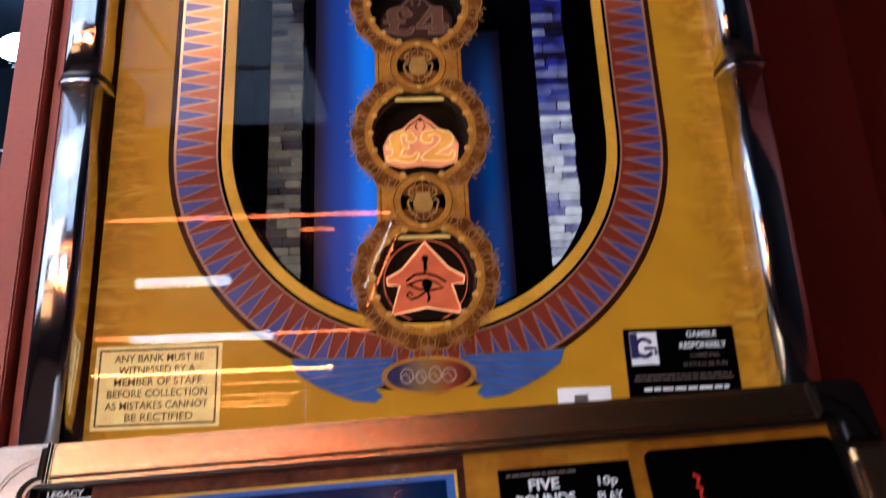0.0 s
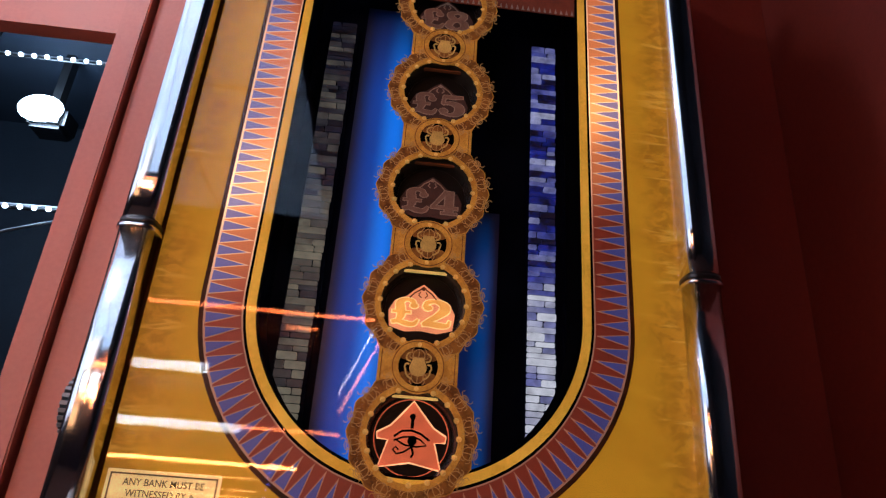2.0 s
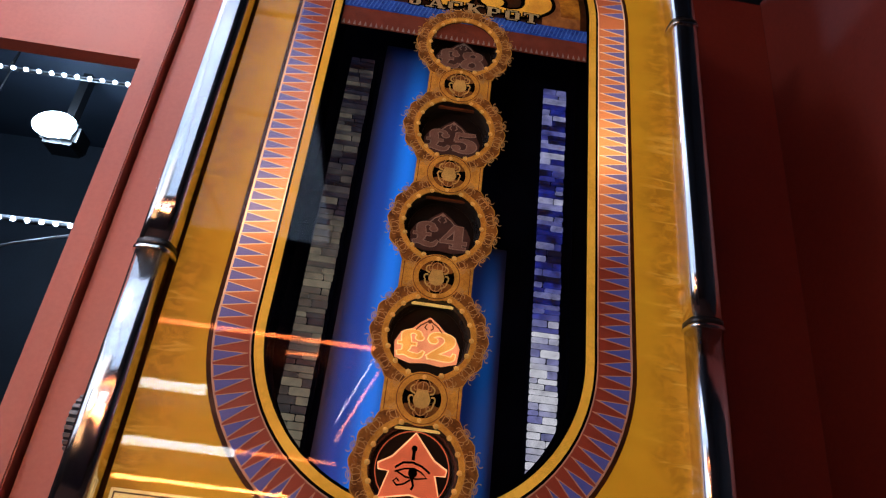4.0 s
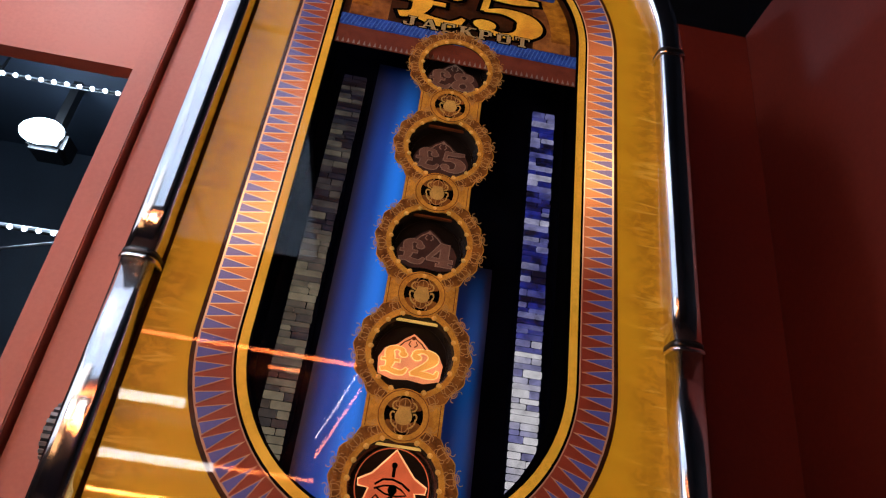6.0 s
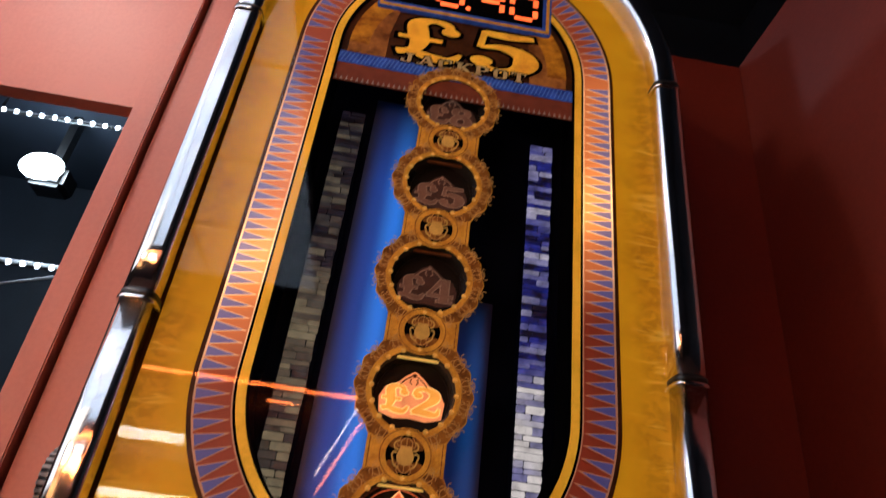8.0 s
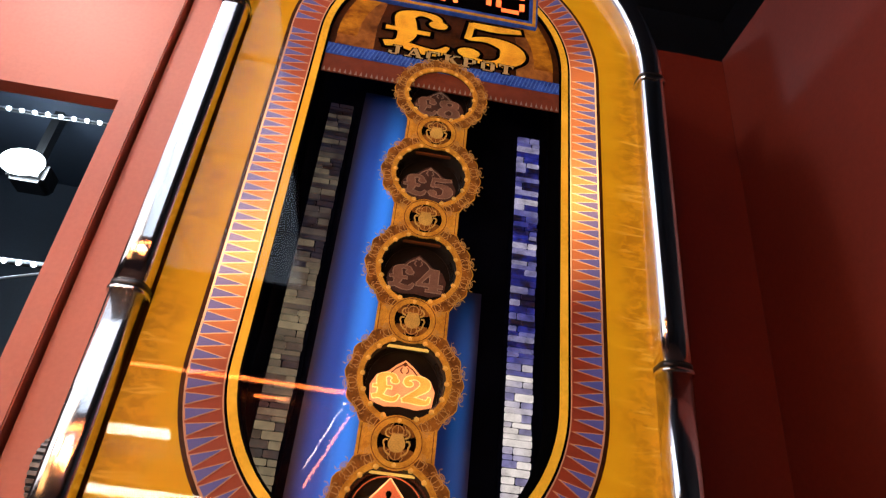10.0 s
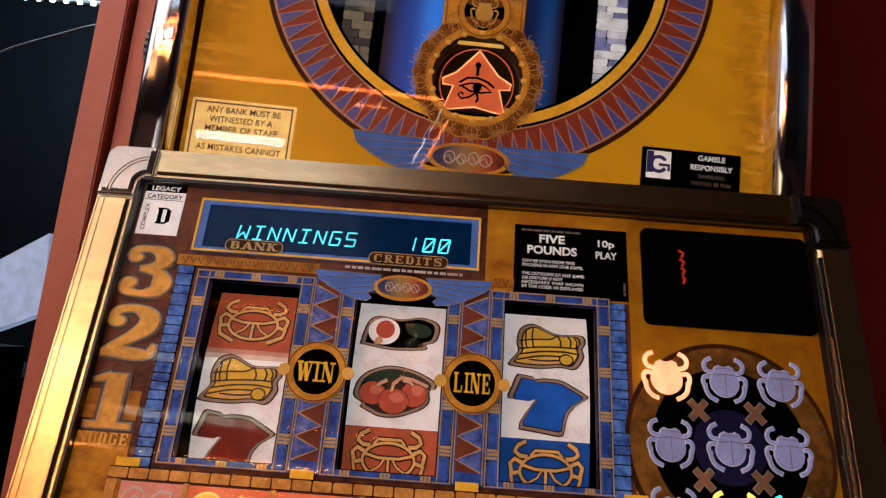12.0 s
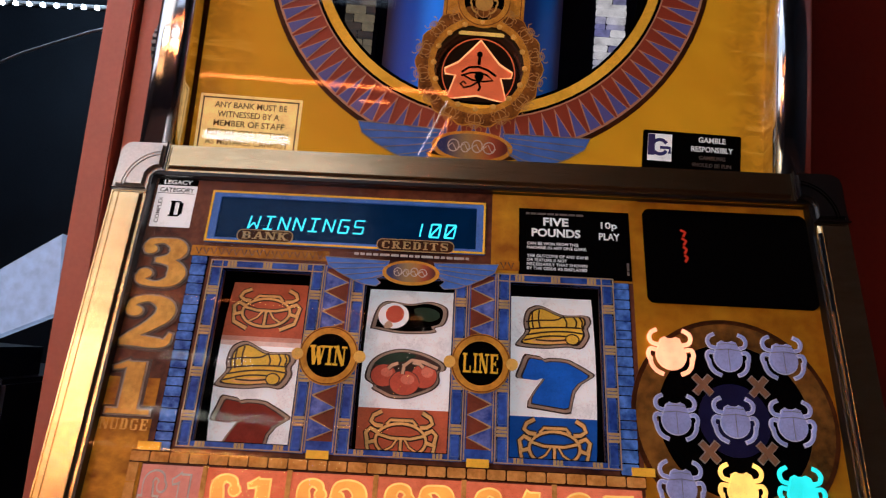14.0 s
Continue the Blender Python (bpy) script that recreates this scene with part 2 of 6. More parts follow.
BLACK = ink("black_print", (0.002, 0.002, 0.0023), 0.35)
# Bluish black: the cavity's faint blue glow is put into the print colour.
NIGHT = mottled("window_back_black_print", (0.0012, 0.0018, 0.005), (0.003, 0.0045, 0.012), 0.5, 0, 12, 80, 0.0)
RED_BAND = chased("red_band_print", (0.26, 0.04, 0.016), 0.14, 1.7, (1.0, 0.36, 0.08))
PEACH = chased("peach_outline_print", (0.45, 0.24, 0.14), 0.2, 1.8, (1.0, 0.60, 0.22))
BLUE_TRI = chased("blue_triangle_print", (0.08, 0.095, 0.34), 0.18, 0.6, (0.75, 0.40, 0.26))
BLUE_PALE = ink("wing_blue_print", (0.075, 0.19, 0.58), glow=0.16)
BLUE_LINE = ink("wing_line_print", (0.36, 0.33, 0.3))
BLUE_DEEP = mottled("lapis_print", (0.012, 0.04, 0.22), (0.045, 0.13, 0.56), 0.4, 0, 60, 260, 0.02, 0.16)
BLUE_TILE = mottled("blue_tile_print", (0.008, 0.035, 0.20), (0.10, 0.24, 0.66), 0.4, 0, 90, 300, 0.05, 0.24)
BLUE_TRI_LOW = mottled("blue_triangle_low_print", (0.02, 0.05, 0.26), (0.14, 0.2, 0.56), 0.4, 0, 120, 400, 0.02, 0.18)
RED_TRI = ink("terracotta_print", (0.2, 0.055, 0.03), glow=0.08)
# Cream and white sticker stock brightened by put-in glow; nothing backlights it.
CREAM = ink("glowing_cream_label", (0.8, 0.6, 0.22), glow=0.5)
LABEL_INK = ink("label_brown_ink", (0.16, 0.1, 0.02))
WHITE = ink("glowing_white_label", (0.78, 0.78, 0.77), glow=0.48)
WHITE_INK = ink("glowing_white_ink", (0.75, 0.75, 0.73), glow=0.4)
GREY_INK = ink("grey_ink", (0.22, 0.22, 0.22))
NAVY_DIM = ink("dim_navy_print", (0.010, 0.010, 0.045), glow=0.15)
NAVY = ink("navy_mark", (0.05, 0.05, 0.22), glow=0.05)
YELLOW_FIGURE = mottled("yellow_figure_print", (0.55, 0.24, 0.02), (0.85, 0.48, 0.04), 0.4, 0, 14, 60, 0.0, 0.34)
BRONZE_LIT = mottled("glossy_bronze_print", (0.10, 0.03, 0.008), (0.42, 0.17, 0.04), 0.4, 0, 22, 90, 0.02, 0.2)
CHROME = mottled("chrome", (0.72, 0.72, 0.74), (0.86, 0.86, 0.86), 0.13, 1.0, 14, 300, 0.02)
STEEL = mottled("cast_corner_metal", (0.40, 0.38, 0.34), (0.56, 0.53, 0.48), 0.42, 1.0, 20, 400, 0.06)
BRASS = mottled("brushed_champagne_metal", (0.55, 0.40, 0.20), (0.78, 0.60, 0.33), 0.27, 1.0, 30, 260, 0.06, 0, (0.2, 1, 1))
PLASTIC = mottled("black_plastic", (0.003, 0.003, 0.0035), (0.007, 0.0065, 0.0065), 0.35, 0, 30, 500, 0.05)
CABINET = mottled("dark_cabinet_laminate", (0.006, 0.008, 0.014), (0.014, 0.016, 0.03), 0.3, 0, 20, 300, 0.03)
SIDE_BLUE = mottled("glossy_navy_side", (0.004, 0.010, 0.05), (0.008, 0.022, 0.10), 0.22, 0, 12, 200, 0.02)
# One red paint: the better lit left side is put in as paler salmon.
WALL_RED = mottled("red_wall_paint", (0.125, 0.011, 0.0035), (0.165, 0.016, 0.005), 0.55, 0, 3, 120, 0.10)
WALL_RED_LIT = mottled("red_paint_lit_side", (0.46, 0.13, 0.085), (0.54, 0.165, 0.105), 0.5, 0, 4, 140, 0.08)
# Blue-black: the dark and haze of the unlit room are put into this colour.
DARK_ROOM = mottled("unlit_room_colour", (0.007, 0.010, 0.017), (0.014, 0.020, 0.032), 0.6, 0, 2, 60, 0.05)
CARPET = mottled("dark_carpet", (0.02, 0.012, 0.012), (0.06, 0.03, 0.025), 0.95, 0, 30, 400, 0.4)
PALE_METAL = mottled("pale_grey_panel", (0.5, 0.5, 0.52), (0.62, 0.62, 0.64), 0.35, 0.2, 12, 200, 0.03)
REEL_WHITE = ink("backlit_reel_white", (0.74, 0.69, 0.67), glow=0.5)
REEL_RED = ink("backlit_reel_red", (0.42, 0.09, 0.04), glow=0.4)
REEL_PINK = ink("backlit_reel_pink", (0.52, 0.24, 0.17), glow=0.4)
REEL_ROSE = ink("backlit_reel_rose", (0.62, 0.45, 0.38), glow=0.4)
REEL_BLUE = ink("backlit_reel_blue", (0.012, 0.07, 0.3), glow=0.4)
SYMBOL_DARK = ink("symbol_outline", (0.05, 0.02, 0.012))
SYMBOL_TAN = ink("symbol_tan", (0.52, 0.32, 0.2), glow=0.3)
LEAF = ink("dark_green_leaf", (0.02, 0.045, 0.03), glow=0.2)
SYMBOL_GREY = ink("symbol_border_tan", (0.36, 0.26, 0.19), glow=0.25)
SYMBOL_GOLD = ink("symbol_gold", (0.66, 0.36, 0.12), glow=0.35)
SYMBOL_YELLOW = ink("symbol_yellow", (0.68, 0.42, 0.05), glow=0.32)
SYMBOL_CHERRY = ink("symbol_cherry", (0.45, 0.08, 0.045), glow=0.35)
CHERRY_LIGHT = ink("cherry_highlight", (0.56, 0.16, 0.10), glow=0.35)
SYMBOL_SEVEN_RED = ink("symbol_seven_red", (0.2, 0.03, 0.02), glow=0.25)
SYMBOL_SEVEN_BLUE = ink("symbol_seven_blue", (0.012, 0.09, 0.42), glow=0.4)
NUMBER_GOLD = mottled("number_gold", (0.42, 0.20, 0.035), (0.68, 0.38, 0.08), 0.4, 0, 25, 200, 0.0, 0.26)
PLUM = mottled("plum_brown_print", (0.035, 0.012, 0.012), (0.2, 0.075, 0.04), 0.45, 0, 14, 140, 0.02, 0.08)
SCREEN = ink("display_screen", (0.001, 0.012, 0.042), 0.12, 0.5)
CYAN = lit("cyan_display_glow", (0.06, 0.75, 0.9), 1.5)
LED_RED = lit("red_led_glow", (1.0, 0.13, 0.03), 2.2)
LED_DIM = lit("dim_red_led", (0.6, 0.03, 0.01), 0.5)
LIT_ORANGE = lit("orange_lit_cover", (1.0, 0.19, 0.06), 0.46)
LIT_LINE = lit("orange_lit_line", (1.0, 0.42, 0.16), 1.5)
LIT_YELLOW = lit("amber_lit_cover", (1.0, 0.33, 0.12), 0.8)
LIT_PEACH = lit("peach_lit_button", (1.0, 0.43, 0.22), 1.5)
LIT_AMBER = lit("amber_lit_button", (1.0, 0.6, 0.13), 1.5)
LIT_EDGE = lit("yellow_figure_edge", (1.0, 0.58, 0.14), 0.95)
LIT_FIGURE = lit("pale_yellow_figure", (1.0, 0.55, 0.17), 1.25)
LIT_BAR = lit("amber_lamp_bar", (1.0, 0.6, 0.13), 0.6)
LIT_CELL = lit("orange_lit_figure", (1.0, 0.40, 0.06), 0.85)
LIT_CYAN = lit("cyan_lit_button", (0.05, 0.72, 0.68), 1.3)
BUTTON_OFF = ink("lavender_unlit_button", (0.27, 0.29, 0.52), glow=0.34)
BUTTON_EDGE = ink("pale_button_edge", (0.5, 0.5, 0.62), glow=0.3)
CROSS = ink("dull_bronze_print", (0.24, 0.13, 0.075), glow=0.15)
FAINT = ink("unlit_symbol_print", (0.30, 0.19, 0.13), glow=0.2)
FAINT_RED = ink("unlit_symbol_base_print", (0.075, 0.035, 0.026), glow=0.16)
DOME = ink("unlit_dome_print", (0.012, 0.011, 0.011), 0.3)
BOWL = ink("smoky_bowl_plastic", (0.030, 0.030, 0.032), 0.22)
SIGN_FACE = ink("unlit_figure_face_print", (0.20, 0.105, 0.07), glow=0.2)
CELL_RED = mottled("lit_red_cell", (0.5, 0.10, 0.04), (0.62, 0.17, 0.08), 0.4, 0, 30, 200, 0, 0.55)
CELL_DIM = mottled("pale_red_cell", (0.5, 0.18, 0.14), (0.6, 0.26, 0.2), 0.4, 0, 30, 200, 0, 0.35)
BRICK_GOLD = mottled("gold_brick_print", (0.4, 0.17, 0.03), (0.68, 0.36, 0.1), 0.45, 0, 60, 300, 0.05, 0.2)
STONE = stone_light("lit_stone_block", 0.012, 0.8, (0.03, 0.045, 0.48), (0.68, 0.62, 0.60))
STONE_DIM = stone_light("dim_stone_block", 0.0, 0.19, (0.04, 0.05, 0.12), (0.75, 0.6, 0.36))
BLUE_GLOW = blue_sheet("blue_lamp_sheet", 1.0)
BLUE_DIM = blue_sheet("dim_blue_lamp_sheet", 0.2)
GLASS = pane_glass("clear_glass")
ACRYLIC = pane_glass("clear_acrylic", (1, 1, 1), 1.18)
LEFT_GLOW = lit("pale_left_glow", (0.85, 0.9, 1.0), 1.4)
# Glow put into a plain pale panel to stand for light falling on it.
PALE_GLOW = lit("pale_panel_put_in_glow", (0.42, 0.54, 0.80), 0.55)
ADDED_CEILING_GLOW = lit("added_ceiling_glow", (0.66, 0.80, 1.0), 1.35)
HIGH_GLOW = lit("pale_high_glow", (1.0, 0.90, 0.80), 1.5)
FRONT_ORANGE = lit("orange_front_glow", (1.0, 0.45, 0.16), 2.0)
FRONT_WHITE = lit("white_front_glow", (1.0, 0.88, 0.62), 10.0)
BLUE_LED = lit("blue_led_glow", (0.1, 0.15, 1.0), 14)
# Gold print again, with the shade at the door's right put into it.
GOLD_SHADED = mottled("shaded_gold_print", (0.30, 0.12, 0.006), (0.5, 0.26, 0.012), 0.45, 0, 10, 80, 0.02, 0.07)
GOLD_BROWN = mottled("browned_gold_print", (0.26, 0.09, 0.008), (0.54, 0.27, 0.014), 0.45, 0, 16, 80, 0.02, 0.22)
BRONZE = mottled("bronze_print", (0.02, 0.010, 0.005), (0.30, 0.14, 0.025), 0.4, 0, 18, 120, 0.02, 0.10)
NEON = lit("orange_neon", (1.0, 0.20, 0.045), 42)
NEON_THIN = lit("thin_orange_neon", (1.0, 0.3, 0.06), 36)
NEON_BRIGHT = lit("bright_orange_neon", (1.0, 0.30, 0.06), 140)
TUBE = lit("white_tube_light", (1.0, 0.92, 0.8), 26)
SPOT = lit("white_flood_light", (0.72, 0.88, 1.0), 60)
BULB = lit("string_bulb", (0.75, 0.85, 1.0), 12)

# ---- building helpers ----
UP = pose(0, 0, 0, 90)
LOW = pose(0, -0.0749, 1.27, 76.16) @ pose(0, 0, 0, 0, 0, 2.2)
I4 = Matrix.Identity(4)


def thing(name, label, category, at=(0, 0, 0), group="", kind=""):
    ob = new(name)
    ob.location = at
    ob.empty_display_size = 0.05
    return tagged(ob, label, category, group, kind)


def part(name, bm, mats, parent=None, label="", m=I4):
    """Links a bmesh, or a finished mesh, as one object under a thing or a part."""
    if isinstance(bm, bmesh.types.BMesh):
        mesh = bpy.data.meshes.new(name)
        bm.to_mesh(mesh)
        bm.free()
        for mat in mats if isinstance(mats, (list, tuple)) else [mats]:
            mesh.materials.append(mat)
    else:
        mesh = bm
    ob = new(name, mesh)
    ob.parent = parent
    ob.matrix_basis = m
    if label:
        ob["label"] = label
    return ob


def at(m, u, v, w=0.0, turn=0.0):
    return m @ pose(u, v, w, 0, 0, turn)


def plate(bm, pts, z0, z1, slot=0):
    """A flat plate with the outline pts (u, v), from depth z0 to z1."""
    low_ = [bm.verts.new((x, y, z0)) for x, y in pts]
    top = [bm.verts.new((x, y, z1)) for x, y in pts]
    faces = [bm.faces.new(top)]
    n = len(pts)
    for i in range(n):
        faces.append(bm.faces.new((low_[i], low_[(i + 1) % n], top[(i + 1) % n], top[i])))
    for f_ in faces:
        f_.material_index = slot
    return bm


def bands(bm, a, b, z0, z1, slot=0, closed=True):
    """A raised band between two outlines of equally many points; a is the inner one."""
    rows = [[bm.verts.new((x, y, z)) for x, y in pts] for pts, z in ((a, z0), (a, z1), (b, z1), (b, z0))]
    n = len(a)
    for i in range(n if closed else n - 1):
        j = (i + 1) % n
        for r in range(3):
            f_ = bm.faces.new((rows[r][i], rows[r][j], rows[r + 1][j], rows[r + 1][i]))
            f_.material_index = slot
    return bm


def circle(cx, cy, rx, ry=None, n=32, a0=0.0, a1=360.0):
    ry = rx if ry is None else ry
    full = abs(a1 - a0) >= 359.9
    k = n if full else n - 1
    return [(cx + rx * math.cos(radians(a0 + (a1 - a0) * i / k)), cy + ry * math.sin(radians(a0 + (a1 - a0) * i / k))) for i in range(n)]


def rect(x0, y0, x1, y1):
    return [(x0, y0), (x1, y0), (x1, y1), (x0, y1)]


def round_rect(x0, y0, x1, y1, r, n=6):
    out = []
    for cx, cy, a in ((x1 - r, y1 - r, 0), (x0 + r, y1 - r, 90), (x0 + r, y0 + r, 180), (x1 - r, y0 + r, 270)):
        out += circle(cx, cy, r, n=n, a0=a, a1=a + 90)
    return out


def ribbon(bm, pts, width, z0, z1, slot=0, closed=False, taper=False):
    """A drawn line of a given width."""
    n = len(pts)
    left, right = [], []
    for i in range(n):
        p, q = (pts[(i - 1) % n], pts[(i + 1) % n]) if closed else (pts[max(0, i - 1)], pts[min(n - 1, i + 1)])
        dx, dy = q[0] - p[0], q[1] - p[1]
        d = math.hypot(dx, dy) or 1
        w = width / 2 * ((1 - 0.75 * i / (n - 1)) if taper else 1)
        left.append((pts[i][0] - dy / d * w, pts[i][1] + dx / d * w))
        right.append((pts[i][0] + dy / d * w, pts[i][1] - dx / d * w))
    return bands(bm, right, left, z0, z1, slot, closed)


def solid(fn, *a, **k):
    return fn(bmesh.new(), *a, **k)


def box(x0, y0, z0, x1, y1, z1, bevel=0.0):
    bm = bmesh.new()
    bmesh.ops.create_cube(bm, size=1)
    bmesh.ops.transform(bm, matrix=Matrix.Translation(((x0 + x1) / 2, (y0 + y1) / 2, (z0 + z1) / 2)) @ Matrix.Diagonal((x1 - x0, y1 - y0, z1 - z0, 1)), verts=bm.verts)
    if bevel:
        bmesh.ops.bevel(bm, geom=bm.edges[:], offset=bevel, segments=2, affect="EDGES")
    return bm


def rounded(c, power):
    return math.copysign(abs(c) ** (2 / power), c)


def tube(points, radius, n=14, square=2.0):
    """A tube along points in space; square: 2 is round, more is flatter on four sides."""
    bm = bmesh.new()
    pts = [Vector(p) for p in points]
    rings = []
    for i, p in enumerate(pts):
        d = (pts[min(i + 1, len(pts) - 1)] - pts[max(i - 1, 0)]).normalized()
        side = d.cross(Vector((0, 1, 0)))
        side = (side if side.length > 0.1 else d.cross(Vector((0, 0, 1)))).normalized()
        other = d.cross(side)
        rings.append([bm.verts.new(p + radius * (rounded(math.cos(2 * math.pi * k / n), square) * side + rounded(math.sin(2 * math.pi * k / n), square) * other)) for k in range(n)])
    for a, b in zip(rings, rings[1:]):
        for k in range(n):
            f_ = bm.faces.new((a[k], a[(k + 1) % n], b[(k + 1) % n], b[k]))
            f_.smooth = True
    bm.faces.new(rings[0])
    bm.faces.new(rings[-1])
    bmesh.ops.recalc_face_normals(bm, faces=bm.faces)
    return bm


def lettering(name, words, u0, v0, u1, v1, w, mat, parent, m, bold=0.0, depth=0.0004, label="", shear=0.0):
    """Words fitted into the box (u0, v0)-(u1, v1) of a face."""
    curve = bpy.data.curves.new(name, "FONT")
    curve.body, curve.extrude, curve.offset, curve.resolution_u, curve.shear = words, 0.0, bold, 3, shear
    temp = new(name, curve)
    bpy.context.view_layer.update()
    mesh = bpy.data.meshes.new_from_object(temp.evaluated_get(bpy.context.evaluated_depsgraph_get()))
    bpy.data.objects.remove(temp)
    bpy.data.curves.remove(curve)
    co = np.empty(len(mesh.vertices) * 3)
    mesh.vertices.foreach_get("co", co)
    co = co.reshape(-1, 3)
    lo, hi = co.min(0), co.max(0)
    size = np.maximum(hi - lo, 1e-6)
    co[:, 0] = u0 + (co[:, 0] - lo[0]) / size[0] * (u1 - u0)
    co[:, 1] = v0 + (co[:, 1] - lo[1]) / size[1] * (v1 - v0)
    co[:, 2] = w
    mesh.vertices.foreach_set("co", co.ravel())
    mesh.name = name
    mesh.materials.clear()
    mesh.materials.append(mat)
    bm = bmesh.new()
    bm.from_mesh(mesh)
    for f_ in bm.faces:
        f_.normal_flip() if f_.normal.z < 0 else None
    top = bmesh.ops.extrude_face_region(bm, geom=bm.faces[:])
    bmesh.ops.translate(bm, vec=(0, 0, depth), verts=[g for g in top["geom"] if isinstance(g, bmesh.types.BMVert)])
    bm.to_mesh(mesh)
    bm.free()
    return part(name, mesh, None, parent, label, m)


def bars(name, rows, w, mat, parent, m, label=""):
    """Plain bars for writing too small to read: rows of (u0, u1, v, height)."""
    bm = bmesh.new()
    rng = random.Random(len(rows) * 7 + int(abs(rows[0][0]) * 1e4))
    for u0, u1, v, h in rows:
        u = u0
        while u < u1 - h:
            step = min(h * rng.uniform(1.5, 4.5), u1 - u)
            plate(bm, rect(u, v, u + step, v + h), w, w + 0.0003)
            u += step + h * 0.6
    return part(name, bm, mat, parent, label, m)


FIGURES = {
    "1": ([[(0.40, 0.96, 0.26), (0.40, 0.5, 0.26), (0.40, 0.06, 0.26)], [(0.10, 0.04, 0.09), (0.72, 0.04, 0.09)], [(0.30, 0.95, 0.08), (0.20, 0.88, 0.1), (0.08, 0.84, 0.06)]], []),
    "2": ([[(0.06, 0.70, 0.10), (0.14, 0.90, 0.14), (0.38, 0.96, 0.13), (0.60, 0.84, 0.26), (0.62, 0.64, 0.28), (0.44, 0.42, 0.2), (0.20, 0.22, 0.14), (0.05, 0.08, 0.1)],
           [(0.04, 0.08, 0.12), (0.28, 0.11, 0.2), (0.54, 0.08, 0.2), (0.72, 0.10, 0.13), (0.78, 0.28, 0.05)]], [(0.16, 0.70, 0.12)]),
    "3": ([[(0.07, 0.78, 0.10), (0.15, 0.92, 0.13), (0.36, 0.96, 0.10), (0.56, 0.89, 0.24), (0.62, 0.75, 0.28), (0.50, 0.60, 0.16), (0.28, 0.545, 0.08)],
           [(0.28, 0.54, 0.08), (0.55, 0.49, 0.16), (0.66, 0.29, 0.30), (0.58, 0.11, 0.22), (0.35, 0.04, 0.10), (0.12, 0.10, 0.14), (0.05, 0.24, 0.10)]], [(0.16, 0.77, 0.11), (0.15, 0.25, 0.12)]),
    "4": ([[(0.46, 0.98, 0.14), (0.25, 0.62, 0.1), (0.05, 0.28, 0.08)], [(0.02, 0.27, 0.12), (0.4, 0.27, 0.12), (0.80, 0.27, 0.12)], [(0.54, 0.98, 0.24), (0.54, 0.5, 0.24), (0.54, 0.05, 0.24)], [(0.32, 0.04, 0.08), (0.78, 0.04, 0.08)]], []),
    "5": ([[(0.16, 0.92, 0.13), (0.44, 0.91, 0.16), (0.74, 0.95, 0.10)], [(0.16, 0.96, 0.08), (0.12, 0.54, 0.08)],
           [(0.12, 0.54, 0.05), (0.36, 0.61, 0.14), (0.60, 0.51, 0.25), (0.66, 0.30, 0.30), (0.55, 0.10, 0.2), (0.34, 0.04, 0.1), (0.10, 0.12, 0.12)]], [(0.15, 0.21, 0.13)]),
    "8": ([[(0.38, 0.96, 0.08), (0.16, 0.86, 0.2), (0.18, 0.66, 0.2), (0.38, 0.55, 0.14), (0.60, 0.40, 0.22), (0.62, 0.16, 0.24), (0.38, 0.04, 0.08), (0.12, 0.14, 0.22), (0.16, 0.40, 0.2), (0.38, 0.53, 0.14), (0.58, 0.68, 0.2), (0.58, 0.88, 0.18), (0.38, 0.96, 0.08)]], []),
    "£": ([[(0.62, 0.74, 0.08), (0.58, 0.90, 0.13), (0.40, 0.96, 0.11), (0.24, 0.84, 0.22), (0.25, 0.62, 0.25), (0.28, 0.40, 0.22), (0.22, 0.18, 0.14), (0.06, 0.06, 0.08)],
           [(0.04, 0.09, 0.12), (0.22, 0.13, 0.14), (0.44, 0.06, 0.17), (0.64, 0.06, 0.14), (0.76, 0.24, 0.05)], [(0.03, 0.48, 0.09), (0.54, 0.48, 0.09)]], [(0.62, 0.74, 0.11)]),
}


def glide(pts, n=6):
    """A smooth line through pts (x, y, width)."""
    if len(pts) < 3:
        return list(pts)
    out = []
    for i in range(len(pts) - 1):
        p0, p1, p2, p3 = (pts[max(0, min(len(pts) - 1, i + d))] for d in (-1, 0, 1, 2))
        for j in range(n):
            t = j / n
            out.append(tuple(0.5 * (2 * b + (c - a) * t + (2 * a - 5 * b + 4 * c - d) * t * t + (3 * b - a - 3 * c + d) * t**3) for a, b, c, d in zip(p0, p1, p2, p3)))
    return out + [pts[-1]]


def pen(bm, pts, place, z0, z1, grow=0.0):
    """A pen stroke of changing width."""
    left, right = [], []
    n = len(pts)
    for i, (x, y, w) in enumerate(pts):
        p, q = pts[max(0, i - 1)], pts[min(n - 1, i + 1)]
        dx, dy = q[0] - p[0], q[1] - p[1]
        d = math.hypot(dx, dy) or 1
        ex = grow * ((i == n - 1) - (i == 0))
        h = max(w, 1e-5) / 2 + grow
        left.append(place(x - dy / d * h + dx / d * ex, y + dx / d * h + dy / d * ex))
        right.append(place(x + dy / d * h + dx / d * ex, y - dx / d * h + dy / d * ex))
    return bands(bm, right, left, z0, z1, 0, False)


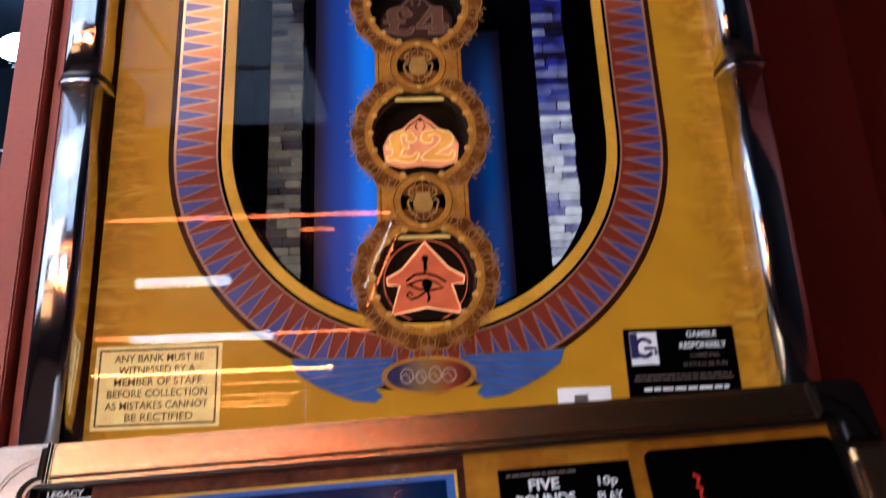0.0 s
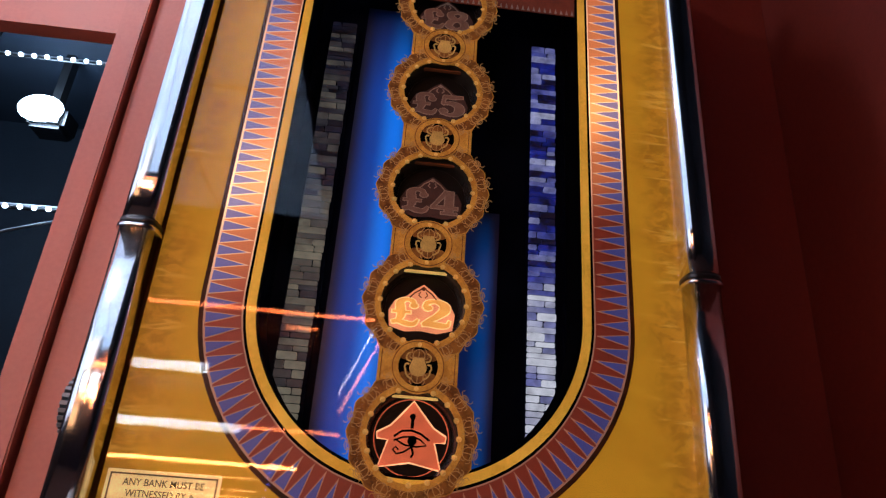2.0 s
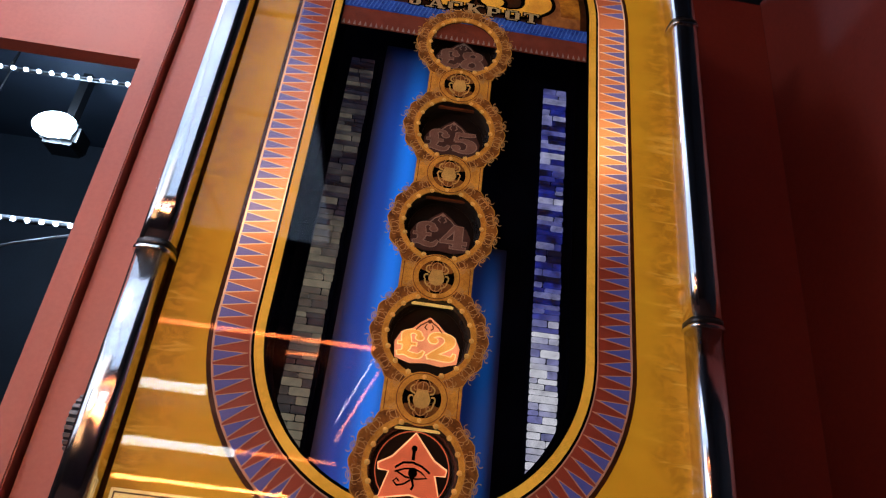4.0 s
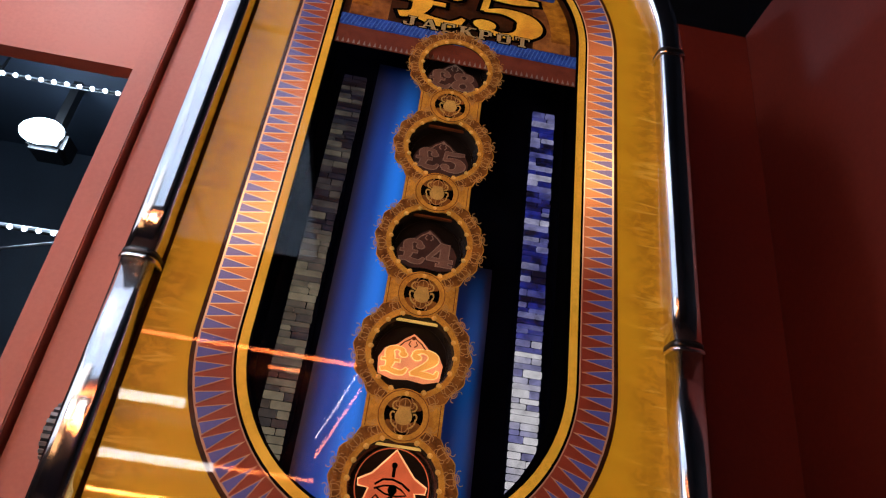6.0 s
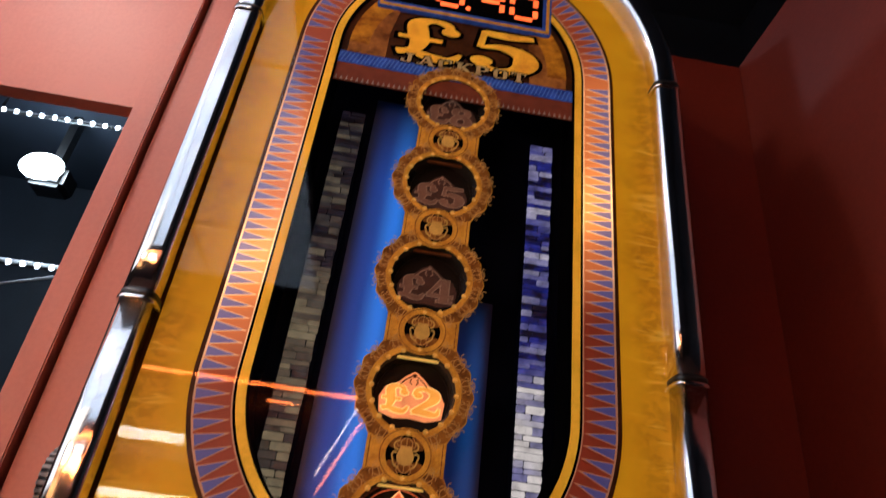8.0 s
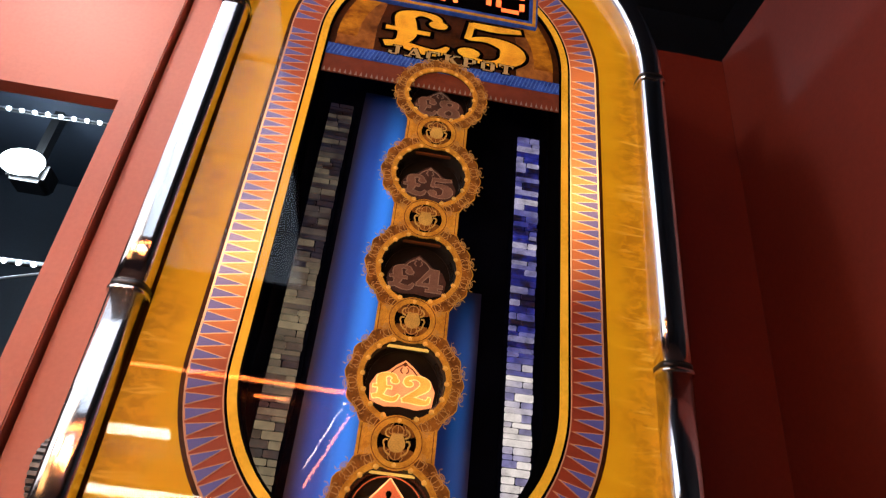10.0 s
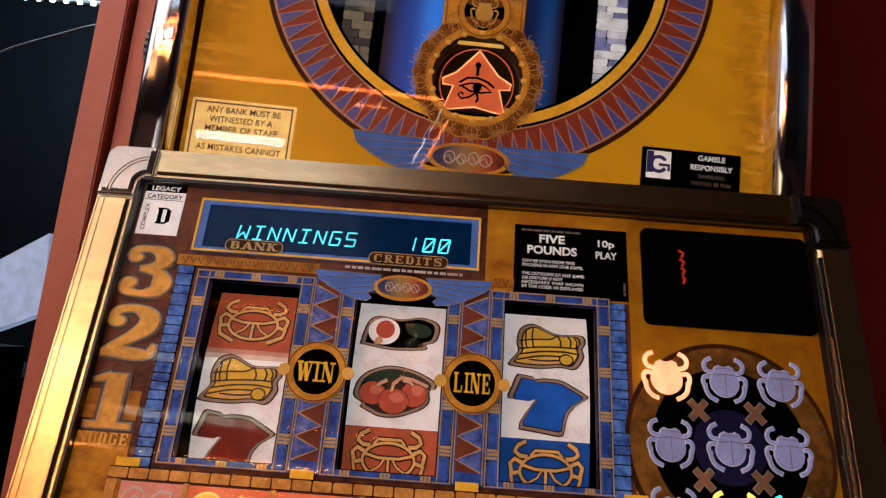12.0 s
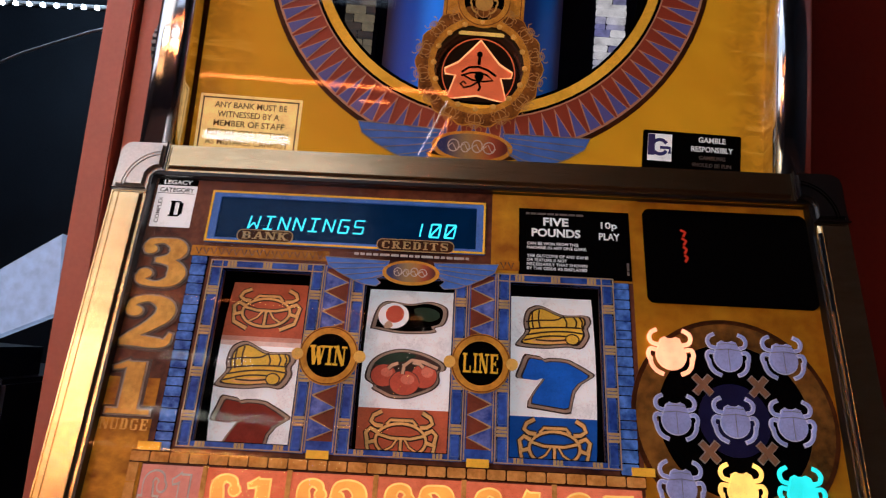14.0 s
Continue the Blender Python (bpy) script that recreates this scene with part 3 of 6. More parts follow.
def fat_figures(name, words, u0, v0, u1, v1, z, depth, mat, parent, m=I4, grow=0.0, label=""):
    """Heavy round figures with ball ends, drawn with a broad pen."""
    bm = bmesh.new()
    step = (u1 - u0) / len(words)
    for i, ch in enumerate(words):
        sx, sy = step * 0.94 / 0.8, v1 - v0
        place = lambda x, y, a=u0 + i * step, k=sx, h=sy: (a + x * k, v0 + y * h)
        strokes, balls = FIGURES[ch]
        g = grow / ((sx + sy) / 2)
        for k, st in enumerate(strokes):
            pen(bm, glide(st), place, z, z + depth + 0.00004 * k, g)
        for k, (x, y, r) in enumerate(balls):
            plate(bm, [place(x + (r + g) * math.cos(a / 8 * math.pi), y + (r * 0.85 + g) * math.sin(a / 8 * math.pi)) for a in range(16)], z, z + depth + 0.00015 + 0.00004 * k)
    return part(name, fix(bm), mat, parent, label, m)


T_, H_ = 0.24, 0.10
LETTERS = {
    "W": ([(0.10, 1, 0.30, 0, T_), (0.30, 0, 0.52, 0.9, H_), (0.50, 0.95, 0.70, 0, T_), (0.70, 0, 0.92, 1, H_)], [(0.12, 1), (0.90, 1)]),
    "I": ([(0.5, 0, 0.5, 1, 0.30)], [(0.5, 0), (0.5, 1)]),
    "N": ([(0.16, 0, 0.16, 1, H_), (0.18, 1, 0.80, 0, T_), (0.84, 0, 0.84, 1, H_)], [(0.16, 0), (0.18, 1), (0.84, 1)]),
    "L": ([(0.30, 0, 0.30, 1, T_), (0.12, 0.05, 0.92, 0.05, H_), (0.88, 0.0, 0.88, 0.34, 0.1)], [(0.30, 1)]),
    "E": ([(0.30, 0, 0.30, 1, T_), (0.12, 0.05, 0.90, 0.05, H_), (0.12, 0.95, 0.88, 0.95, H_), (0.3, 0.5, 0.66, 0.5, H_), (0.66, 0.38, 0.66, 0.62, 0.08), (0.86, 0, 0.86, 0.3, 0.1), (0.84, 0.7, 0.84, 1, 0.1)], []),
    "B": ([(0.28, 0, 0.28, 1, T_), (0.1, 0.95, 0.66, 0.95, H_), (0.2, 0.53, 0.68, 0.53, H_), (0.1, 0.05, 0.68, 0.05, H_), (0.72, 0.58, 0.72, 0.92, 0.2), (0.76, 0.08, 0.76, 0.5, 0.22)], []),
    "A": ([(0.16, 0, 0.48, 1, H_), (0.50, 1, 0.82, 0, T_), (0.28, 0.32, 0.72, 0.32, H_)], [(0.16, 0), (0.82, 0)]),
    "K": ([(0.26, 0, 0.26, 1, T_), (0.34, 0.45, 0.80, 1, H_), (0.46, 0.56, 0.80, 0, T_)], [(0.26, 0), (0.26, 1), (0.80, 1), (0.82, 0)]),
    "C": ([(0.24, 0.16, 0.24, 0.84, T_), (0.24, 0.94, 0.8, 0.94, H_), (0.24, 0.06, 0.84, 0.06, H_), (0.82, 0.62, 0.82, 1, 0.12), (0.84, 0.04, 0.84, 0.24, 0.1)], []),
    "R": ([(0.28, 0, 0.28, 1, T_), (0.1, 0.95, 0.68, 0.95, H_), (0.2, 0.5, 0.66, 0.5, H_), (0.72, 0.56, 0.72, 0.92, 0.2), (0.52, 0.5, 0.82, 0, T_)], [(0.28, 0), (0.84, 0)]),
    "D": ([(0.28, 0, 0.28, 1, T_), (0.1, 0.95, 0.66, 0.95, H_), (0.1, 0.05, 0.66, 0.05, H_), (0.76, 0.14, 0.76, 0.86, T_), (0.62, 0.97, 0.78, 0.82, 0.1), (0.62, 0.03, 0.78, 0.18, 0.1)], []),
    "T": ([(0.5, 0, 0.5, 1, T_), (0.08, 0.95, 0.92, 0.95, H_), (0.12, 0.7, 0.12, 1, 0.1), (0.88, 0.7, 0.88, 1, 0.1)], [(0.5, 0)]),
    "S": ([(0.2, 0.95, 0.8, 0.95, H_), (0.22, 0.6, 0.22, 0.92, 0.2), (0.22, 0.62, 0.78, 0.40, T_), (0.78, 0.08, 0.78, 0.44, 0.2), (0.2, 0.05, 0.8, 0.05, H_), (0.82, 0.68, 0.82, 1, 0.1), (0.18, 0, 0.18, 0.3, 0.1)], []),
    "J": ([(0.60, 0.1, 0.60, 1, T_), (0.2, 0.05, 0.62, 0.05, H_), (0.2, 0.05, 0.2, 0.34, 0.2)], [(0.60, 1)]),
    "P": ([(0.28, 0, 0.28, 1, T_), (0.1, 0.95, 0.7, 0.95, H_), (0.2, 0.45, 0.7, 0.45, H_), (0.76, 0.5, 0.76, 0.9, 0.22)], [(0.28, 0)]),
    "O": ([(0.22, 0.14, 0.22, 0.86, T_), (0.78, 0.14, 0.78, 0.86, T_), (0.2, 0.95, 0.8, 0.95, H_), (0.2, 0.05, 0.8, 0.05, H_)], []),
    "U": ([(0.26, 0.1, 0.26, 1, T_), (0.8, 0.1, 0.8, 1, H_), (0.22, 0.05, 0.8, 0.05, H_)], [(0.26, 1), (0.8, 1)]),
    "G": ([(0.24, 0.12, 0.24, 0.88, T_), (0.22, 0.95, 0.8, 0.95, H_), (0.22, 0.05, 0.84, 0.05, H_), (0.80, 0.05, 0.80, 0.46, 0.2), (0.62, 0.46, 0.94, 0.46, 0.08), (0.82, 0.68, 0.82, 1, 0.1)], []),
}


def slab_word(name, words, u0, v0, u1, v1, z, depth, mat, parent, m=I4, grow=0.0, label=""):
    """A word in slab-serif capitals."""
    bm = bmesh.new()
    wide = [0.62 if ch == "I" else 1.15 if ch == "W" else 1.0 for ch in words]
    unit, u, h = (u1 - u0) / sum(wide), u0, v1 - v0
    for ch, k in zip(words, wide):
        sx = unit * k * 0.93
        place = lambda x, y, a=u, b=sx: (a + x * b, v0 + y * h)
        strokes, feet = LETTERS[ch]
        g = grow / ((sx + h) / 2)
        for i, (x0, y0, x1, y1, w) in enumerate(strokes):
            pen(bm, [(x0, y0, w), (x1, y1, w)], place, z, z + depth + 0.00003 * i, g)
        for i, (x, y) in enumerate(feet):
            f = 0.40 if ch == "I" else 0.22
            pen(bm, [(x - f, y + (0.05 if y < 0.5 else -0.05), 0.1), (x + f, y + (0.05 if y < 0.5 else -0.05), 0.1)], place, z, z + depth + 0.0002 + 0.00003 * i, g)
        u += unit * k
    return part(name, fix(bm), mat, parent, label, m)


def beetle_shape(bm, s, z0, z1, grow=0.0):
    """A broad beetle: round body, crowned head and hooked legs that hug it."""
    g = grow
    plate(bm, counter(circle(0, -0.06 * s, 0.32 * s + g, 0.31 * s + g, 26)), z0, z1)
    plate(bm, counter([(-0.27 * s - g, 0.12 * s), (-0.2 * s - g, 0.30 * s), (-0.12 * s, 0.335 * s + g), (-0.05 * s, 0.30 * s + g), (0.05 * s, 0.30 * s + g), (0.12 * s, 0.335 * s + g), (0.2 * s + g, 0.30 * s), (0.27 * s + g, 0.12 * s)]), z0, z1 + 0.0001)
    for i, leg in enumerate((((0.27, 0.17), (0.40, 0.21), (0.45, 0.33), (0.40, 0.44), (0.29, 0.50)), ((0.33, 0.06), (0.44, 0.07), (0.49, -0.03), (0.46, -0.15)), ((0.45, -0.12), (0.43, -0.27), (0.34, -0.40), (0.20, -0.47)))):
        for sx in (-1, 1):
            line = glide([(sx * x * s, y * s, 0.055 * s) for x, y in leg], 4)
            pen(bm, line, lambda x, y: (x, y), z0, z1 + 0.0002 + 0.00005 * i, g)
    return fix(bm)


def scarab(bm, s, z0, z1, line=None, slot=0, wide=0.16):
    """A beetle about s wide: body, head, feelers and six bent legs; line: drawn in outline alone."""
    body = circle(0, -0.05 * s, (0.30 if line else 0.335) * s, (0.33 if line else 0.36) * s, 20)
    head = circle(0, 0.27 * s, 0.19 * s, 0.10 * s, 14)
    t = (line or wide * 0.62) * (1 if line else s)
    if line:
        ribbon(bm, body, t, z0, z1, slot, True)
        ribbon(bm, head, t, z0, z1, slot, True)
        ribbon(bm, [(-0.3 * s, 0.03 * s), (0, 0.06 * s), (0.3 * s, 0.03 * s)], t, z0, z1, slot)
        ribbon(bm, [(0, 0.06 * s), (0, -0.37 * s)], t, z0, z1, slot)
        ribbon(bm, [(-0.29 * s, 0.14 * s), (0, 0.17 * s), (0.29 * s, 0.14 * s)], t, z0, z1, slot)
    else:
        plate(bm, body, z0, z1, slot)
        plate(bm, head, z0, z1 + 0.0001, slot)
    for sx in (-1, 1):
        for leg in (((0.17, 0.24), (0.36, 0.27), (0.42, 0.37), (0.33, 0.50)), ((0.27, 0.08), (0.43, 0.12), (0.50, 0.0), (0.45, -0.12)), ((0.27, -0.16), (0.42, -0.20), (0.40, -0.34), (0.26, -0.45))):
            pts = []
            for i in range(9):
                k = i / 8
                a, b, c, d = leg
                pts.append(tuple(s * ((1 - k) ** 3 * a[j] + 3 * k * (1 - k) ** 2 * b[j] + 3 * k * k * (1 - k) * c[j] + k**3 * d[j]) for j in (0, 1)))
            ribbon(bm, [(sx * x, y) for x, y in (pts if sx > 0 else pts)], t * 0.9, z0, z1, slot)
    return bm


def fix(bm):
    bmesh.ops.recalc_face_normals(bm, faces=bm.faces)
    return bm


def drawn(pts, cy, k=1.0, ox=0.0, oy=0.0):
    """An outline in thousandths of a metre, scaled by k about its own middle."""
    return [(ox + x * k / 1000, cy + oy + y * k / 1000) for x, y in pts]


def smooth(pts, n=4):
    """A closed outline rounded through its points."""
    out = []
    for i in range(len(pts)):
        p0, p1, p2, p3 = (pts[(i + d) % len(pts)] for d in (-1, 0, 1, 2))
        for j in range(n):
            t = j / n
            out.append(tuple(0.5 * (2 * b + (c - a) * t + (2 * a - 5 * b + 4 * c - d) * t * t + (3 * b - a - 3 * c + d) * t**3) for a, b, c, d in zip(p0, p1, p2, p3)))
    return out


def counter(pts):
    """The outline in counter-clockwise order."""
    turn = sum(a[0] * b[1] - b[0] * a[1] for a, b in zip(pts, pts[1:] + pts[:1]))
    return pts if turn > 0 else pts[::-1]

# ---- the room ----
def setting(name, bm, mat, label, category, m=I4):
    return tagged(part(name, bm, mat, None, "", m), label, category, kind="structure")


setting("floor", box(-4.5, -3.2, -0.1, 1.6, 4.6, 0), CARPET, "dark patterned carpet floor of the arcade", "floor")
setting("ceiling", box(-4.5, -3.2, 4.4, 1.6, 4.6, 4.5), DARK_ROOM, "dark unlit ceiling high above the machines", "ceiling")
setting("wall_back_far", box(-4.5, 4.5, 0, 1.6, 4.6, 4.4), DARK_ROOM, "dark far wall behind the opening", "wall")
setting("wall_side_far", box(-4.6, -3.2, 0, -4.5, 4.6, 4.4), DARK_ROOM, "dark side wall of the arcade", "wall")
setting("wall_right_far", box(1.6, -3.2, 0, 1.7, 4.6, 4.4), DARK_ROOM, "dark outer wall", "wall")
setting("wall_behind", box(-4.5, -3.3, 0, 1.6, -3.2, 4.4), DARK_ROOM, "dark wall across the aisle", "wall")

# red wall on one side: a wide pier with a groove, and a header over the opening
setting("wall_pier", box(-0.468, 0.20, 0, -0.26, 0.42, 3.2), WALL_RED_LIT, "red painted pier beside the machine, coloured lighter as lit", "wall")
setting("trim", box(-0.512, 0.185, 0, -0.4735, 0.42, 3.2, 0.002), WALL_RED_LIT, "red upright trim edging the opening, coloured lighter as lit", "trim")
setting("wall_header", box(-2.6, 0.215, 2.055, -0.5125, 0.245, 2.93), WALL_RED_LIT, "red header wall above the opening, coloured lighter as lit", "wall")
setting("wall_left_return", box(-2.8, 0.215, 0, -2.6, 0.40, 3.2), WALL_RED_LIT, "red wall at the far side of the opening", "wall")
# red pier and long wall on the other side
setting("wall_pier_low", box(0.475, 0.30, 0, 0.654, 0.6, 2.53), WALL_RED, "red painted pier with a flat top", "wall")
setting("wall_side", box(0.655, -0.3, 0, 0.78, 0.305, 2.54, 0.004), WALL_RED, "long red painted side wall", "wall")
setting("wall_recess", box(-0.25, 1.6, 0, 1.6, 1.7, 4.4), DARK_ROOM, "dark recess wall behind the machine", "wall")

# flood light and strings of bulbs seen through the opening
flood = thing("flood_light", "bright white flood light shining in the dark", "lamp", (-2.6, 3.33, 3.84))
bm = bmesh.new()
bmesh.ops.create_uvsphere(bm, u_segments=20, v_segments=12, radius=0.12, matrix=Matrix.Diagonal((1.25, 0.5, 0.85, 1)))
part("lens", bm, SPOT, flood)
part("housing", box(-0.13, 0.07, -0.09, 0.13, 0.3, 0.09, 0.03), PLASTIC, flood)
part("bracket", box(-0.03, 0.12, 0.09, 0.03, 0.2, 0.56), PLASTIC, flood)
lamp = bpy.data.lights.new("flood_glow", "POINT")
lamp.energy, lamp.color, lamp.shadow_soft_size = 45, (0.62, 0.82, 1.0), 0.2
new("flood_glow", lamp).location = (-2.6, 3.05, 3.84)


def bulb_string(a, b, count, label):
    holder = thing("light_string", label, "string lights", a)
    a, b = Vector(a), Vector(b)
    part("cable", tube([(b - a) * (i / 12) for i in range(13)], 0.012, 6), PLASTIC, holder)
    part("rail", tube([(b - a) * (i / 4) + Vector((0, 0.03, 0.03)) for i in range(5)], 0.014, 8), PALE_METAL, holder)
    for k in (0.02, 0.5, 0.98):
        foot = (b - a) * k
        part("hanger", tube([foot, foot + Vector((0, 0.03, 4.4 - a.z - foot.z))], 0.006, 6), PLASTIC, holder)
    bm = bmesh.new()
    bmesh.ops.create_uvsphere(bm, u_segments=8, v_segments=6, radius=0.016)
    first = part("bulb", bm, BULB, holder)
    first.location = (b - a) * (0.5 / count) - Vector((0, 0.02, 0))
    for i in range(1, count):
        part("bulb", first.data, None, holder, "", Matrix.Translation((b - a) * ((i + 0.5) / count) - Vector((0, 0.02, 0))))


bulb_string((-4.45, 3.2, 4.14), (-1.5, 3.2, 4.17), 34, "small white bulbs on a rail under the ceiling")
bulb_string((-4.45, 3.2, 2.99), (-1.5, 3.2, 3.04), 34, "small white bulbs on a rail hung across the dark room")
slack = thing("slack_cable", "thin grey cable sagging below the bulbs", "cable", (-3.2, 3.2, 2.5))
part("wire", tube([(0, 0, 0), (0.35, 0, 0.2), (0.75, 0, 0.37), (1.14, 0, 0.5)], 0.009, 6), PALE_METAL, slack)

# Unseen bright source; its window form is made up for the metal to mirror.
window = thing("lit_window", "unseen tall glowing panel added for the rail reflections", "window", (-1.95, -1.3, 0))
part("pane", box(-0.01, -0.75, 1.25, 0.0, 0.95, 2.7), LEFT_GLOW, window)
part("frame", fix(solid(bands, rect(-0.75, 1.25, 0.95, 2.7), rect(-0.82, 1.18, 1.02, 2.77), -0.03, 0.03)), PALE_METAL, window, "", pose(0, 0, 0, 90, 0, 90))
part("wall_below", box(-0.06, -0.85, 0, 0.0, 1.05, 1.18), DARK_ROOM, window)

# things glimpsed beside the machine
wedge = thing("game_cabinet", "pale top panel of another cabinet, brightened by put-in glow", "cabinet", (-1.0, 0.6, 0))
part("body", box(-0.35, 0.03, 0, 0.14, 0.5, 1.0, 0.01), CABINET, wedge)
bm = bmesh.new()
plate(bm, [(-0.20, 0.92), (0.239, 1.138), (0.224, 1.289), (-0.20, 0.985)], -0.03, 0.0)
part("top_panel", fix(bm), PALE_GLOW, wedge, "", pose(0, 0, 0, 90))
part("support", box(0.0, 0.03, 0.99, 0.1, 0.2, 1.06), CABINET, wedge)

# unseen luminous ceiling over the aisle, added for the chrome to mirror
first_light = None
for ix in range(4):
    for iy in range(5):
        x, y = -0.80 - 0.62 * ix, -0.16 - 0.6 * iy
        if first_light is None:
            first_light = thing("ceiling_light", "unseen glowing ceiling panel added for the rail to mirror", "ceiling light", (x, y, 3.0), "aisle ceiling lights")
            part("diffuser", box(-0.300, -0.290, 0.0, 0.300, 0.290, 0.02), ADDED_CEILING_GLOW, first_light)
            part("frame", fix(solid(bands, rect(-0.300, -0.290, 0.300, 0.290), rect(-0.307, -0.297, 0.307, 0.297), -0.012, 0.06)), PALE_METAL, first_light)
            part("hanger", tube([(0, 0, 0.02), (0, 0, 1.4)], 0.006, 6), PLASTIC, first_light)
        else:
            copy_thing(first_light, Matrix.Translation((x, y, 3.0)))

# unseen stand across the aisle, its glowing panels added to brighten rail and brass
second = thing("video_game", "unseen dark stand of warm glowing panels added for reflections", "arcade machine", (-1.65, -1.75, 0))
part("body", box(-0.42, -0.6, 0, 0.42, -0.02, 2.0, 0.02), CABINET, second)
for x0, x1, z0, z1, mat in ((-0.36, 0.40, 0.95, 1.36, FRONT_ORANGE), (-0.36, 0.40, 1.44, 1.58, FRONT_ORANGE), (0.10, 0.41, 1.64, 1.93, FRONT_WHITE)):
    part("lit_panel", box(x0, -0.02, z0, x1, 0.0, z1), mat, second)

part("marquee", box(-0.42, -0.45, 1.998, 0.42, -0.03, 2.84, 0.015), CABINET, second)
part("marquee_panel", box(-0.39, -0.03, 2.04, 0.41, -0.005, 2.80), HIGH_GLOW, second, "pale glowing panel added for the rail to mirror")

# ---- machine across the aisle, whose lights show in the glass ----
across = thing("arcade_machine", "dark arcade machine with orange neon edges and white tubes", "arcade machine", (-0.75, -1.72, 0))
part("body", box(-0.475, -0.55, 0, 0.62, -0.03, 1.28, 0.02), CABINET, across)
part("hood", box(-0.475, -0.55, 1.28, 0.62, -0.06, 2.1, 0.02), CABINET, across)


def rod(name, mat, x0, x1, z, r, y=0.0):
    return part(name, tube([(x0, y, z), (x1, y, z)], r, 8), mat, across)


rod("neon_tube", NEON, -0.47, 0.645, 2.045, 0.008, 0.06)
rod("neon_tube", NEON, -0.47, 0.57, 1.63, 0.006, 0.06)
rod("neon_tube", NEON_BRIGHT, -0.4, 0.44, 1.51, 0.006, 0.06)
for x0, x1, z in ((0.0, 0.33, 1.468), (0.05, 0.33, 1.43), (0.05, 0.3, 1.41), (0.05, 0.3, 1.395)):
    rod("neon_tube", NEON_THIN, x0, x1, z, 0.003, 0.06)
for name_, mat_, x0, z0, x1, z1, r in (("neon_tube", NEON, 0.67, 1.95, 0.56, 1.70, 0.005), ("white_string", TUBE, 0.65, 2.0, 0.55, 1.76, 0.003)):
    part(name_, tube([(x0, 0.1, z0), (x1, 0.1, z1)], r, 8), mat_, across)
rod("neon_tube", NEON, 0.33, 0.445, 1.99, 0.006, 0.06)
bm = bmesh.new()
for i in range(16):
    bmesh.ops.create_uvsphere(bm, u_segments=6, v_segments=5, radius=0.0045, matrix=Matrix.Translation((0.36, 0.1, 1.49 - 0.019 * i)))
part("blue_led_strip", bm, BLUE_LED, across)
rod("white_tube", TUBE, -0.22, 0.09, 1.815, 0.017, 0.07)
rod("white_tube", TUBE, -0.22, 0.24, 1.622, 0.014, 0.075)

# ---- the fruit machine: carcass ----
machine = thing("fruit_machine", "tall gold and blue Egyptian themed fruit machine with chrome rails", "fruit machine")
part("base_cabinet", box(-0.335, -0.10, 0, 0.335, 0.5, 0.86, 0.012), CABINET, machine)
part("upper_cabinet", box(-0.312, 0.075, 0.86, 0.312, 0.5, 2.42, 0.01), CABINET, machine)
part("side_cheek", box(-0.320, 0.012, 1.29, -0.300, 0.3, 2.1, 0.004), CABINET, machine)
part("side_cheek", box(0.300, 0.012, 1.29, 0.347, 0.3, 2.1, 0.004), SIDE_BLUE, machine, "dark blue glossy side")
part("button_shelf", box(-0.335, -0.36, 0.80, 0.335, -0.1, 0.86, 0.01), PLASTIC, machine)

ZB, ZT = 1.565, 2.08


def stadium(r, n=40, rect_x=None, rect_z=None):
    """The arched outline of the window at half-width r; with rect_x, squared off at the bottom to that half-width and height."""
    out = []
    for i in range(n + 1):
        a = radians(180 + 180 * i / n)
        x, z = r * math.cos(a), r * math.sin(a)
        if rect_x:
            k = min(rect_x / max(abs(math.cos(a)), 1e-6), (ZB - rect_z) / max(-math.sin(a), 1e-6))
            x, z = k * math.cos(a), k * math.sin(a)
        out.append((x, ZB + z))
    for i in range(1, 12):
        out.append((rect_x or r, ZB + (ZT - ZB) * i / 12))
    for i in range(n + 1):
        a = radians(180 * i / n)
        rr = rect_x or r
        out.append((rr * math.cos(a), ZT + rr * 1.06 * math.sin(a)))
    for i in range(11, 0, -1):
        out.append((-(rect_x or r), ZB + (ZT - ZB) * i / 12))
    return out


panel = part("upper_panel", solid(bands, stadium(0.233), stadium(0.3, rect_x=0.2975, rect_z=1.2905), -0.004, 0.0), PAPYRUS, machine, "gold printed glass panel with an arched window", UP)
# Brown strip painted in for the dark band between rail and gold.
part("edge_shade", solid(plate, rect(-0.2978, 1.2912, -0.2880, 2.08), -0.003, 0.0004), BROWN, panel, "dark strip drawn as the shade beside the rail")
part("outline", solid(bands, stadium(0.2295), stadium(0.235), -0.003, 0.0005), BROWN, panel)
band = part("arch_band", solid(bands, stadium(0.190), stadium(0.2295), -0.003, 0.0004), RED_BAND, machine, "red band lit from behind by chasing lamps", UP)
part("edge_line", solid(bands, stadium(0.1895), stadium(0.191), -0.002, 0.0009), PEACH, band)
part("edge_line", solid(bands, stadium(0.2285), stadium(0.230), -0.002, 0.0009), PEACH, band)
part("dark_line", solid(bands, stadium(0.1865), stadium(0.1895), -0.003, 0.0004), BLACK, panel)
part("yellow_line", solid(bands, stadium(0.1765), stadium(0.1865), -0.003, 0.0006), YELLOW, panel)
part("window_rim", solid(bands, stadium(0.1735), stadium(0.1765), -0.055, 0.0004), BLACK, panel)

# slender blue triangles along the band
bm = bmesh.new()
plate(bm, [(-0.0071, 0.0), (0.0071, 0.0), (0.0, -0.0370)], 0.0, 0.0005, 0)
